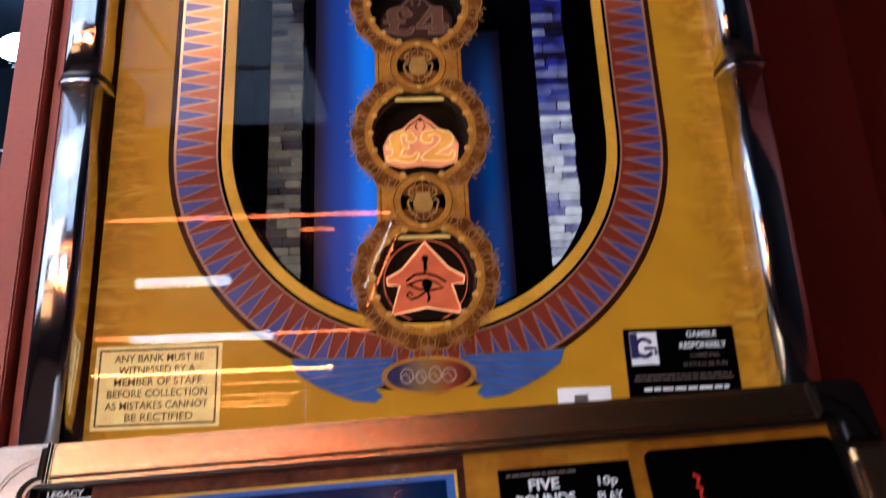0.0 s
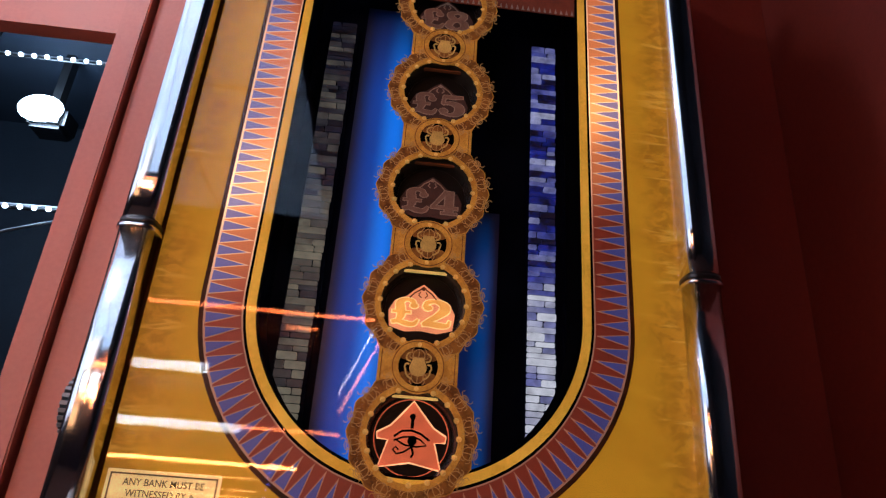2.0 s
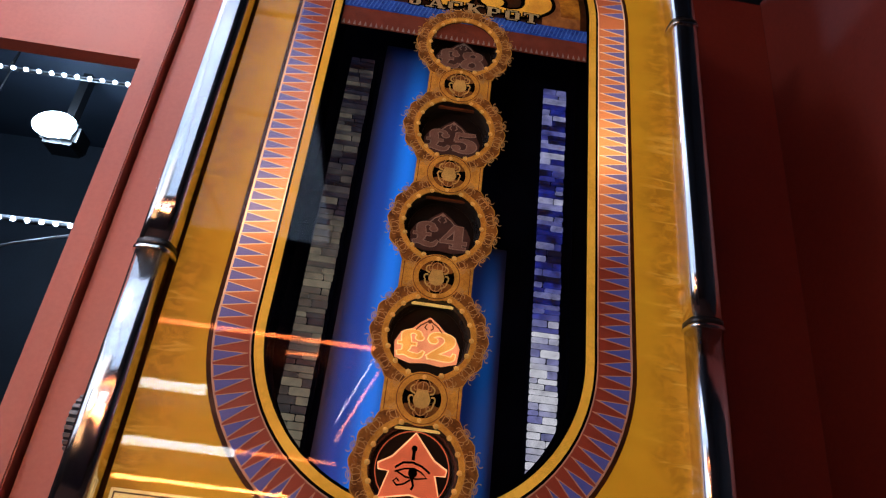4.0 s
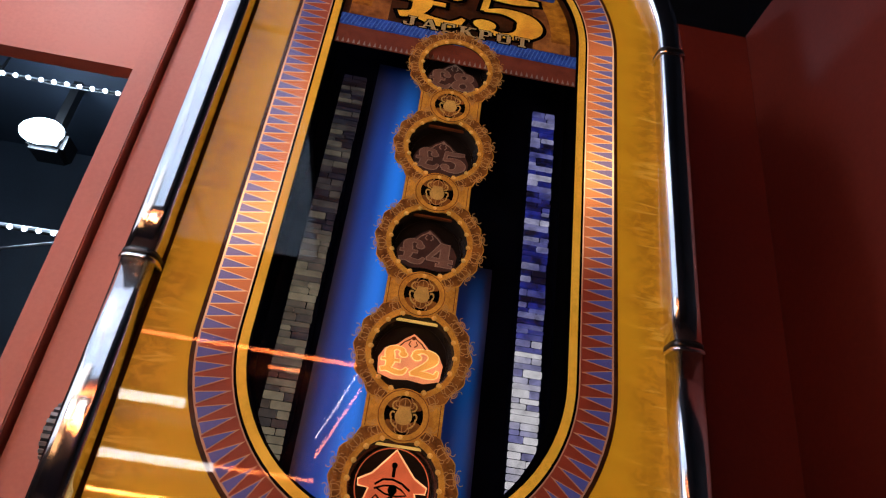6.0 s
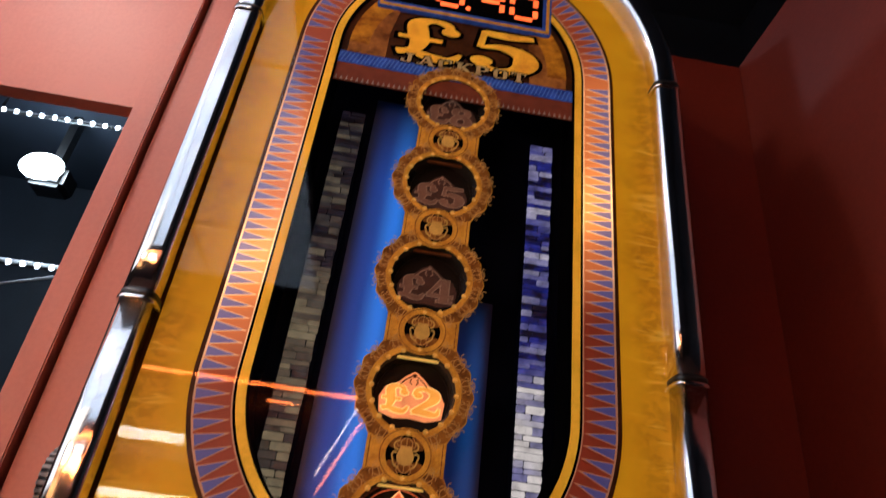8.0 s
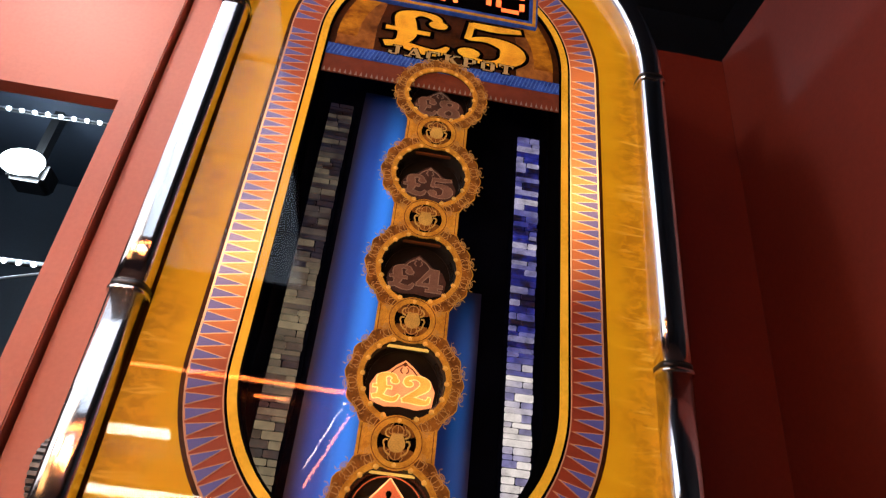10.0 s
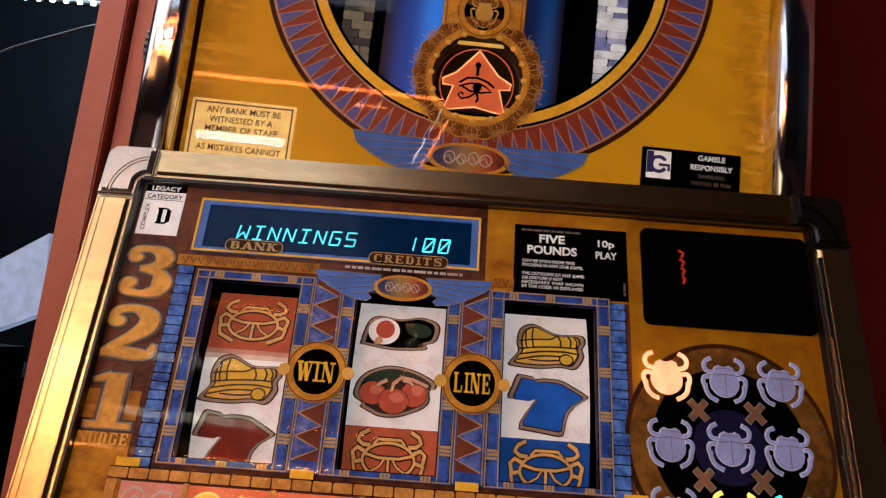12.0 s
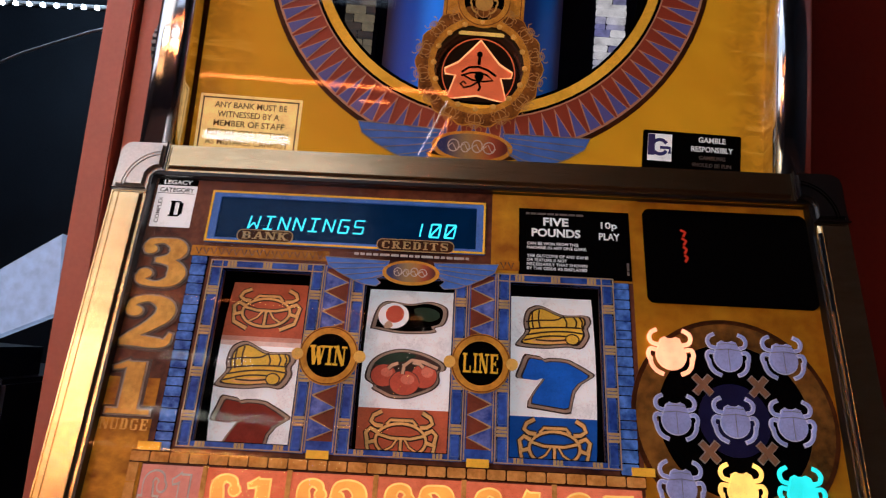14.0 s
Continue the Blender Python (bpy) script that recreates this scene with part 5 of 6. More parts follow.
part("gold_field", solid(plate, rect(0.142, -0.41, FX1, FY1 - 0.001), 0.0, 0.0006), GOLD_SHADED, low_panel)
part("gold_field", solid(plate, rect(FX0, -0.41, -0.2375, -0.168), 0.0, 0.0006), GOLD_WORN, low_panel)
door = part("door_frame", fix(solid(bands, rect(FX0 + 0.002, FY0, FX1 - 0.002, FY1), rect(FX0, FY0 - 0.003, FX1, FY1 + 0.003), 0.0, 0.0095)), PLASTIC, machine, "champagne metal door frame round the lower glass", LOW)


def bar(name, pts, mat=BRASS, z1=0.013, label=""):
    bm = bmesh.new()
    plate(bm, pts, -0.045, z1)
    fix(bm)
    edges = [e for e in bm.edges if all(v.co.z > 0 for v in e.verts)]
    bmesh.ops.bevel(bm, geom=edges, offset=0.004, segments=3, affect="EDGES")
    return part(name, bm, mat, door, label)


OX0, OX1, OY0, OY1 = -0.3110, 0.3275, -0.45, 0.0390
bar("top_bar", rect(-0.2685, FY1 + 0.003, 0.2845, OY1))
bar("side_bar", rect(OX0, FY0, FX0 - 0.0005, -0.008))
bar("side_bar", rect(FX1 + 0.0005, FY0, OX1, -0.008))
bar("bottom_bar", rect(OX0, OY0, OX1, FY0 - 0.001))
for k, (s, cx, xo, xi) in enumerate(((1, -0.2690, OX0, FX0), (-1, 0.2850, OX1, FX1))):
    ro, ri = 0.010, 0.009
    pts = [(cx, OY1 + 0.0005)] + [(xo + s * (ro - x), OY1 + 0.0005 - ro + y) for x, y in circle(0, 0, ro, n=7, a0=90, a1=0)]
    pts += [(xo, -0.0075), (xi - s * 0.0005, -0.0075)]
    pts += [(xi - s * 0.0005 + s * (ri - x), FY1 + 0.003 - ri + y) for x, y in circle(0, 0, ri, n=6, a0=0, a1=90)][1:-1]
    pts += [(cx, FY1 + 0.003)]
    # The right casting is coloured black to stand for the dark it reflects.
    c = bar("corner_casting", counter(pts), STEEL if s > 0 else PLASTIC, 0.0145, "silver cast corner" if s > 0 else "cast corner, blackened as if reflecting dark")
    bm = bmesh.new()
    for r, wd in ((0.0300, 0.0011), (0.0325, 0.0006)):
        arc = [(cx - s * 0.0005 + (x if s > 0 else -x), -0.0072 + y) for x, y in circle(0, 0, r, r * 1.12, 14, 97, 177)]
        ribbon(bm, arc, wd, 0.0145, 0.0152)
    part("groove", bm, STEEL if s > 0 else BLACK, c)
    for u0, v0, u1, v1 in ((xo, -0.0079, xi, -0.0074), (cx - 0.00025, FY1 + 0.003, cx + 0.00025, OY1)):
        part("joint_line", solid(plate, rect(min(u0, u1), v0, max(u0, u1), v1), 0.012, 0.0147), DARK_LINE, c)
for k in range(2):
    part("side_groove", solid(ribbon, [(OX0 + 0.004 + k * 0.005, -0.40), (OX0 + 0.004 + k * 0.005, -0.012)], 0.0005, 0.0128, 0.0133), GOLD_WORN, door)
part("edge_chrome", solid(ribbon, [(0.2990, -0.41), (0.2990, -0.02)], 0.0022, 0.012, 0.0155), CHROME, door)

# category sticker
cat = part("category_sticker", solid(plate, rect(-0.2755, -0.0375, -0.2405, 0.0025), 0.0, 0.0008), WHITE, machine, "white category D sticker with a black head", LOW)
part("head", solid(plate, rect(-0.2755, 0.0025, -0.2405, 0.0088), 0.0, 0.0009), BLACK, cat)
lettering("words", "LEGACY", -0.2705, 0.0036, -0.2455, 0.0078, 0.0009, WHITE_INK, cat, I4, 0.02)
lettering("words", "CATEGORY", -0.273, -0.0040, -0.2425, 0.0002, 0.0008, BLACK, cat, I4, 0.01)
part("rule", solid(plate, rect(-0.2745, -0.0055, -0.2415, -0.0048), 0.0008, 0.001), GREY_INK, cat)
slab_word("letter", "D", -0.2625, -0.0275, -0.2465, -0.0125, 0.0008, 0.0003, BLACK, cat)
side = lettering("words", "COMPLEX", -0.0125, -0.0018, 0.0125, 0.0018, 0.0008, GREY_INK, cat, at(I4, -0.2705, -0.0215, 0, 90), 0.005)

# nudge numbers
for ch, x0, y0, x1, y1 in (("3", -0.2765, -0.092, -0.2325, -0.0495), ("2", -0.2785, -0.1435, -0.2325, -0.1015), ("1", -0.280, -0.1965, -0.2330, -0.1545)):
    num = fat_figures("nudge_number", ch, x0, y0, x1, y1, 0.0005, 0.0004, SYMBOL_DARK, machine, LOW, 0.0034, "raised gold figure " + ch)
    fat_figures("line", ch, x0, y0, x1, y1, 0.0011, 0.0004, BLUE_LINE, num, I4, 0.0014)
    fat_figures("face", ch, x0, y0, x1, y1, 0.0017, 0.0005, NUMBER_GOLD, num)
slab_word("nudge_word", "NUDGE", -0.277, -0.2085, -0.2385, -0.2000, 0.0008, 0.0004, NUMBER_GOLD, machine, LOW)

# text display
disp = part("text_display", fix(solid(bands, rect(-0.2165, -0.0455, 0.0085, -0.0065), rect(-0.2245, -0.0495, 0.0162, -0.0015), 0.0, 0.003)), BLUE_PALE, machine, "dark text display in a blue and gold frame", LOW)
part("gold_line", solid(bands, rect(-0.2227, -0.0479, 0.0144, -0.0031), rect(-0.2245, -0.0497, 0.0162, -0.0013), 0.003, 0.0036), YELLOW, disp)
part("screen", solid(plate, rect(-0.2165, -0.0455, 0.0085, -0.0065), 0.0, 0.001), SCREEN, disp)
STROKES = {
    "W": [(0, 1, 0, 0), (1, 1, 1, 0), (0, 0, 0.5, 0.5), (0.5, 0.5, 1, 0)], "I": [(0.5, 0, 0.5, 1), (0, 1, 1, 1), (0, 0, 1, 0)],
    "N": [(0, 0, 0, 1), (1, 0, 1, 1), (0, 1, 1, 0)], "G": [(0, 0, 0, 1), (0, 1, 1, 1), (0, 0, 1, 0), (1, 0, 1, 0.5), (0.5, 0.5, 1, 0.5)],
    "S": [(0, 1, 1, 1), (0, 0.5, 0, 1), (0, 0.5, 1, 0.5), (1, 0, 1, 0.5), (0, 0, 1, 0)], "1": [(0.6, 0, 0.6, 1)],
    "0": [(0, 0, 0, 1), (1, 0, 1, 1), (0, 1, 1, 1), (0, 0, 1, 0), (0, 0, 1, 1)],
}
for chars, u0, pitch in (("WINNINGS", -0.190, 0.01305), ("100", -0.0455, 0.01305)):
    for i, ch in enumerate(chars):
        bm = bmesh.new()
        for x0, y0, x1, y1 in STROKES[ch]:
            p = [(u0 + i * pitch + 0.0088 * x + 0.0022 * y, -0.0362 + 0.0135 * y) for x, y in ((x0 * 0.9 + 0.05, y0 * 0.9 + 0.05), (x1 * 0.9 + 0.05, y1 * 0.9 + 0.05))]
            ribbon(bm, p, 0.0013, 0.001, 0.0014)
        part("glowing_letter", bm, CYAN, disp)
for words, x0, x1, yc in (("BANK", -0.193, -0.152, -0.0430), ("CREDITS", -0.0725, -0.0135, -0.0455)):
    plaque = part("plaque", solid(plate, round_rect(x0 - 0.003, yc - 0.0048, x1 + 0.003, yc + 0.0048, 0.0045), 0.0036, 0.0042), BROWN, disp)
    part("plaque_edge", solid(bands, round_rect(x0 - 0.003, yc - 0.0048, x1 + 0.003, yc + 0.0048, 0.0045), round_rect(x0 - 0.0037, yc - 0.0055, x1 + 0.0037, yc + 0.0055, 0.005), 0.0036, 0.0044), TIE_GOLD, disp)
    slab_word("plaque_words", words, x0, yc - 0.0034, x1, yc + 0.0034, 0.0042, 0.0004, TIE_GOLD, disp)
bars("web_line", [(-0.0945, 0.003, -0.0560, 0.0022)], 0.0036, BEAD_PALE, machine, LOW, "thin white printed line")

# prize notice
five = part("prize_notice", solid(plate, rect(0.0455, -0.0668, 0.1412, -0.0035), 0.0006, 0.0014), BLACK, machine, "black prize notice with white lettering", LOW)
bars("small_print", [(0.0515, 0.1015, -0.0092, 0.0018)], 0.0014, GREY_INK, five, I4)
lettering("words", "FIVE", 0.0665, -0.0195, 0.0885, -0.0118, 0.0014, WHITE_INK, five, I4, 0.03)
lettering("words", "POUNDS", 0.0565, -0.0300, 0.0985, -0.0222, 0.0014, WHITE_INK, five, I4, 0.03)
lettering("words", "10p", 0.1165, -0.0215, 0.1305, -0.0135, 0.0014, WHITE_INK, five, I4, 0.02)
lettering("words", "PLAY", 0.1145, -0.0305, 0.1325, -0.0240, 0.0014, WHITE_INK, five, I4, 0.02)
for i, (words, x1) in enumerate((("CAN BE WON FROM THIS", 0.0965), ("MACHINE IN ANY ONE GAME.", 0.1035), (None, 0), ("THE OUTCOME OF ANY GAME", 0.1045), ("OR FEATURE IS NOT", 0.0865), ("NECESSARILY THAT SHOWN", 0.1035), ("BY THE ODDS AS DISPLAYED", 0.1035))):
    if words:
        lettering("words", words, 0.0525, -0.0378 - i * 0.0038, x1, -0.0352 - i * 0.0038, 0.0014, WHITE_INK, five, I4, 0.0)
bars("edge_print", [(-0.006, 0.006, 0, 0.0018)], 0.0014, GREY_INK, five, at(I4, 0.139, -0.056, 0, 90))

# black window with a dim figure
black = part("black_window", solid(plate, round_rect(0.153, -0.0845, 0.2945, 0.001, 0.006), 0.0006, 0.003), BLACK, machine, "glossy black window with a dim red figure", LOW)
bm = bmesh.new()
for i in range(4):
    ribbon(bm, [(0.1845 + 0.0006 * i, -0.018 - i * 0.0078), (0.1888, -0.0205 - i * 0.0078), (0.1865, -0.0245 - i * 0.0078)], 0.0022, 0.003, 0.0034)
part("dim_figure", bm, LED_DIM, black)

# blue tile columns, brown bands
tile_rng = random.Random(8)


def tile_column(x0, x1, v0, v1):
    col = part("tile_column", solid(plate, rect(x0 - 0.0008, v0, x1 + 0.0008, v1), 0.0004, 0.0009), BLACK, machine, "column of small blue tiles", LOW)
    v = v0
    while v < v1 - 0.004:
        h = tile_rng.uniform(0.0065, 0.0105)
        part("tile", solid(plate, round_rect(x0, v + 0.0005, x1, min(v + h, v1) - 0.0005, 0.0009, 3), 0.0009, 0.0021 + tile_rng.uniform(-0.0004, 0.0004)), BLUE_TILE, col)
        v += h


tile_column(-0.2315, -0.2190, -0.2225, -0.0625)
tile_column(0.1245, 0.1375, -0.2225, -0.0690)
for x0, x1 in ((-0.234, -0.116), (0.026, 0.046)):
    strip = part("brown_strip", solid(plate, rect(x0, -0.0625, x1, -0.0535), 0.0008, 0.0016), GOLD_WORN, machine, "", LOW)
    bm = bmesh.new()
    x = x0 + 0.004
    while x < x1 - 0.006:
        ribbon(bm, [(x, -0.0555), (x + 0.003, -0.0610), (x + 0.0045, -0.0555)], 0.0009, 0.0016, 0.002)
        x += 0.0065
    part("notches", bm, SYMBOL_DARK, strip)

# ---- reels in blue frames ----
def reel_frame(cx):
    half, fr = 0.0368, 0.0485
    ob = part("reel_frame", fix(solid(bands, rect(cx - half, REEL_V0, cx + half, REEL_V1), rect(cx - fr, REEL_V0 - 0.0055, cx + fr, REEL_V1 + 0.0085), 0.0002, 0.0034)), BLUE_DEEP, machine, "blue frame round a reel with gold ties", LOW)
    part("well", fix(solid(bands, rect(cx - half - 0.0006, REEL_V0 - 0.0006, cx + half + 0.0006, REEL_V1 + 0.0006), rect(cx - half, REEL_V0, cx + half, REEL_V1), -0.04, 0.0038)), BLACK, ob)
    gold = bmesh.new()
    for x in (cx - fr + 0.0007, cx + fr - 0.0007, cx - half - 0.0014, cx + half + 0.0014):
        ribbon(gold, [(x, REEL_V0 - 0.005), (x, REEL_V1 + 0.008)], 0.0008, 0.0034, 0.004)
    for y in (REEL_V0 - 0.0048, REEL_V1 + 0.0078, REEL_V1 + 0.0016):
        ribbon(gold, [(cx - fr, y), (cx + fr, y)], 0.0008, 0.0034, 0.004)
    part("gold_line", gold, TIE_GOLD, ob)
    dark = bmesh.new()
    for x in (cx - fr + 0.0020, cx + fr - 0.0020):
        ribbon(dark, [(x, REEL_V0 - 0.004), (x, REEL_V1 + 0.007)], 0.0012, 0.0034, 0.0038)
    part("dark_line", dark, DARK_LINE, ob)
    seam = bmesh.new()
    for x in (cx - half - 0.0062, cx + half + 0.0062):
        for i in range(-1, 4):
            y0, y1 = REEL_V0 + 0.018 + i * 0.034 + 0.0055, REEL_V0 + 0.018 + (i + 1) * 0.034 - 0.0055
            y0, y1 = max(y0, REEL_V0 - 0.002), min(y1, REEL_V1 + 0.004)
            ribbon(seam, rect(x - 0.0034, y0, x + 0.0034, y1), 0.0005, 0.0034, 0.0039, 0, True)
    part("seam_line", seam, SEAM, ob)
    tie = None
    for x in (cx - half - 0.0062, cx + half + 0.0062):
        for i in range(4):
            for d in (-0.0027, 0.0, 0.0027):
                y = REEL_V0 + 0.018 + i * 0.034 + d
                if tie is None:
                    tie = part("tie", solid(plate, rect(-0.0040, -0.0010, 0.0040, 0.0010), 0.0034, 0.0044), TIE_GOLD, ob, "", at(I4, x, y))
                else:
                    part("tie", tie.data, None, ob, "", at(I4, x, y))
    for x in (cx - 0.030, cx, cx + 0.030):
        for d in (-0.0027, 0.0, 0.0027):
            part("tie", tie.data, None, ob, "", at(I4, x + d, REEL_V1 + 0.0047, 0, 90) @ Matrix.Diagonal((0.7, 1, 1, 1)))
            part("tie", tie.data, None, ob, "", at(I4, x + d, REEL_V0 - 0.0028, 0, 90) @ Matrix.Diagonal((0.5, 1, 1, 1)))
    return ob


def bell(holder, cy, w):
    out = smooth([(-18, 18), (-10, 19.5), (4, 13), (12, 11.5), (28, 12), (31, 6), (28, 0), (29, -7), (22, -17), (10, -16.5), (-8, -18.5), (-30, -17.5), (-30, -13), (-24, -5), (-25, 3), (-23, 13)])
    part("symbol_outline", solid(plate, counter(drawn(out, cy, 1.05)), w, w + 0.0004), SYMBOL_DARK, holder)
    part("symbol_line", solid(plate, counter(drawn(out, cy, 1.0)), w + 0.0004, w + 0.0006), SYMBOL_GREY, holder)
    part("symbol_inner", solid(plate, counter(drawn(out, cy, 0.90)), w + 0.0006, w + 0.0008), SYMBOL_DARK, holder)
    part("bell", solid(plate, counter(drawn(out, cy, 0.84)), w + 0.0008, w + 0.0010), SYMBOL_YELLOW, holder, "golden bell symbol")
    part("bell_mouth", solid(plate, counter(drawn(smooth([(-20, -13.5), (-6, -10.5), (9, -10), (14, -12), (8, -14), (-8, -15)]), cy)), w + 0.0010, w + 0.0012), SYMBOL_GOLD, holder)
    bm = bmesh.new()
    for k, pts in enumerate((
        [(-18, 14), (-18.5, 5), (-17.5, -3)], [(-12, 16), (-13, 8), (-12, -1)], [(-24, 4), (-12, 6), (2, 7), (9, 11)],
        [(-24, -3), (-6, -0.5), (14, 0.5), (26, 0)], [(-24, -8), (-6, -4.5), (12, -3.5), (26, -5)], [(-26, -13), (-8, -8.6), (8, -7.8), (20, -9)],
        [(8, 11), (11, 5), (10, 0)], [(17, 10.5), (19.5, 6), (18.5, 1)], [(22, 10.5), (24.5, 6), (23.5, 1)], [(-16, -12), (-2, -12.4), (10, -11)],
    )):
        pen(bm, glide([(x, y, 1.3) for x, y in pts], 4), lambda x, y: (x / 1000, cy + y / 1000), w + 0.0010, w + 0.0014 + 0.00003 * k)
    part("bell_lines", fix(bm), SYMBOL_DARK, holder)
    part("clapper_edge", solid(plate, circle(0.0150, cy - 0.0105, 0.0062, 0.0052, 18), w + 0.0014, w + 0.0018), SYMBOL_DARK, holder)
    part("clapper", solid(plate, circle(0.0150, cy - 0.0105, 0.0050, 0.0040, 18), w + 0.0016, w + 0.0021), SYMBOL_YELLOW, holder)


def seven(holder, cy, w, mat):
    out = [(-25.5, 20), (-23.5, 22), (-12, 20.5), (-9, 18.4), (-4, 19.6), (5, 19.6), (12, 18.6), (24, 12.5), (31.5, 8), (31, 6), (21, -0.5), (16, -7), (14, -15), (12.5, -23), (8.5, -24), (-8, -22), (-22, -20.5), (-21.5, -15), (-17, -7.5), (-9.6, 2.8), (-14, 3), (-17.5, 1.2), (-30, 2), (-31.5, 3.5), (-31, 6), (-28, 13)]
    for nm, k, mt, a in (("symbol_outline", 1.05, SYMBOL_DARK, 0.0), ("symbol_line", 1.0, SYMBOL_GREY, 0.0004), ("symbol_inner", 0.905, SYMBOL_DARK, 0.0006), ("seven", 0.86, mat, 0.0008)):
        part(nm, solid(plate, counter(drawn(out, cy, k)), w + a, w + a + 0.0004), mt, holder, "bold seven symbol" if nm == "seven" else "")


def beetle(holder, cy, w):
    for nm, extra, mt, a in (("beetle_shadow", 0.0022, SYMBOL_DARK, 0.0), ("beetle", 0.0, SYMBOL_GOLD, 0.0005)):
        bm = bmesh.new()
        t = 0.0021 + extra
        ribbon(bm, circle(0, cy - 0.003, 0.0205, 0.0130, 28), t, w + a, w + a + 0.0005, 0, True)
        ribbon(bm, [(-0.020, cy + 0.0015), (-0.008, cy - 0.0015), (0.008, cy - 0.0015), (0.020, cy + 0.0015)], t, w + a, w + a + 0.0005)
        ribbon(bm, [(-0.0125, cy + 0.0085), (-0.009, cy + 0.0125), (0.009, cy + 0.0125), (0.0125, cy + 0.0085)], t, w + a, w + a + 0.0005)
        ribbon(bm, [(0, cy - 0.0015), (0, cy - 0.0155)], t, w + a, w + a + 0.0005)
        for s in (-1, 1):
            ribbon(bm, [(s * 0.003, cy - 0.002), (s * 0.007, cy - 0.008), (s * 0.013, cy - 0.0115)], t * 0.7, w + a, w + a + 0.0005)
            for leg in (((15, 7.5), (21, 8), (25, 11), (23, 15.5), (16.5, 19)), ((19.5, 3), (25, 5.5), (28.5, 2), (27, -4.5)), ((21, -4), (27.5, -6), (26, -12.5), (14, -18.5))):
                ribbon(bm, [(s * x / 1000, cy + y / 1000) for x, y in leg], 0.0030 + extra, w + a, w + a + 0.0005)
        part(nm, bm, mt, holder, "gold outlined beetle symbol" if nm == "beetle" else "")


def plum_fruit(holder, cy, w):
    out = [(-30, -9), (-26, 8), (-18, 14), (0, 12), (16, 15), (29, 11), (31, 3), (28, -5), (21, -8), (21, -12), (-4, -14), (-27, -11)]
    out = smooth(out)
    for nm, k, mt, a in (("symbol_outline", 1.08, SYMBOL_DARK, 0.0), ("symbol_line", 1.03, SYMBOL_GREY, 0.0004), ("plum", 0.93, BLACK, 0.0006)):
        part(nm, solid(plate, counter(drawn(out, cy, k)), w + a, w + a + 0.0004), mt, holder, "dark plum symbol" if nm == "plum" else "")
    part("shine", solid(plate, circle(-0.0135, cy + 0.001, 0.0132, 0.0120, 24), w + 0.001, w + 0.0012), REEL_WHITE, holder)
    part("red_drop", solid(plate, circle(-0.0125, cy + 0.0025, 0.0080, 0.0082, 18), w + 0.0012, w + 0.0015), SYMBOL_CHERRY, holder)
    part("drop_tip", solid(plate, counter(drawn(smooth([(-20.5, -10.5), (-16.5, -11), (-13.5, -8.5), (-15, -5.5), (-17, -4), (-20, -6.5)]), cy)), w + 0.0012, w + 0.0016), SYMBOL_TAN, holder)
    part("green_sheen", solid(plate, counter(drawn(smooth([(4, 8), (14, 10), (24, 7), (26, 1), (18, -3), (8, 0)]), cy)), w + 0.0010, w + 0.0012), LEAF, holder)


def cherries(holder, cy, w):
    out = smooth([(-31, 0), (-28, 8), (-20, 15), (-6, 19.5), (8, 18.5), (20, 15), (31, 9), (31.5, 4), (27, 2), (27.5, -6), (22, -12), (12, -16.5), (2, -19.5), (-10, -19.5), (-18, -16.5), (-25, -13), (-24, -10), (-30.5, -6)])
    for nm, k, mt, a in (("symbol_outline", 1.06, SYMBOL_DARK, 0.0), ("symbol_line", 1.01, SYMBOL_GREY, 0.0004), ("symbol_inner", 0.92, SYMBOL_DARK, 0.0006)):
        part(nm, solid(plate, counter(drawn(out, cy, k)), w + a, w + a + 0.0003), mt, holder)
    for n, (cx, y, rx, ry) in enumerate(((-0.0175, -0.0025, 0.0104, 0.0090), (0.0160, -0.0015, 0.0104, 0.0100), (0.000, -0.0080, 0.0120, 0.0098))):
        part("cherry_edge", solid(plate, circle(cx, cy + y, rx + 0.0007, ry + 0.0007, 24), w + 0.0009 + 0.0003 * n, w + 0.0011 + 0.0003 * n), SYMBOL_DARK, holder)
        part("cherry", solid(plate, circle(cx, cy + y, rx, ry, 24), w + 0.0010 + 0.0003 * n, w + 0.0014 + 0.0003 * n), SYMBOL_CHERRY, holder, "red cherry")
        part("cherry_shine", solid(plate, circle(cx + 0.0025, cy + y + ry * 0.30, rx * 0.48, ry * 0.42, 18), w + 0.0014 + 0.0003 * n, w + 0.0015 + 0.0003 * n), CHERRY_LIGHT, holder)
    part("leaf", solid(plate, counter(drawn(smooth([(-26, 7), (-18, 13.5), (-6, 17), (8, 15.5), (3, 11), (-8, 8.5), (-18, 6.5)]), cy)), w + 0.0012, w + 0.0016), LEAF, holder, "dark green leaf")
    for tone, extra, a in ((SYMBOL_DARK, 0.0014, 0.0018), (SYMBOL_TAN, 0.0, 0.0022)):
        bm = bmesh.new()
        for pts in ([(-14, 3), (-11, 6), (-6, 8)], [(-2, -1), (-1, 6), (5, 11), (14, 10), (27, 5)], [(15, 5), (12, 8), (6, 9)]):
            ribbon(bm, drawn(pts, cy), 0.0026 + extra, w + a, w + a + 0.0004)
        part("stalk", bm, tone, holder)


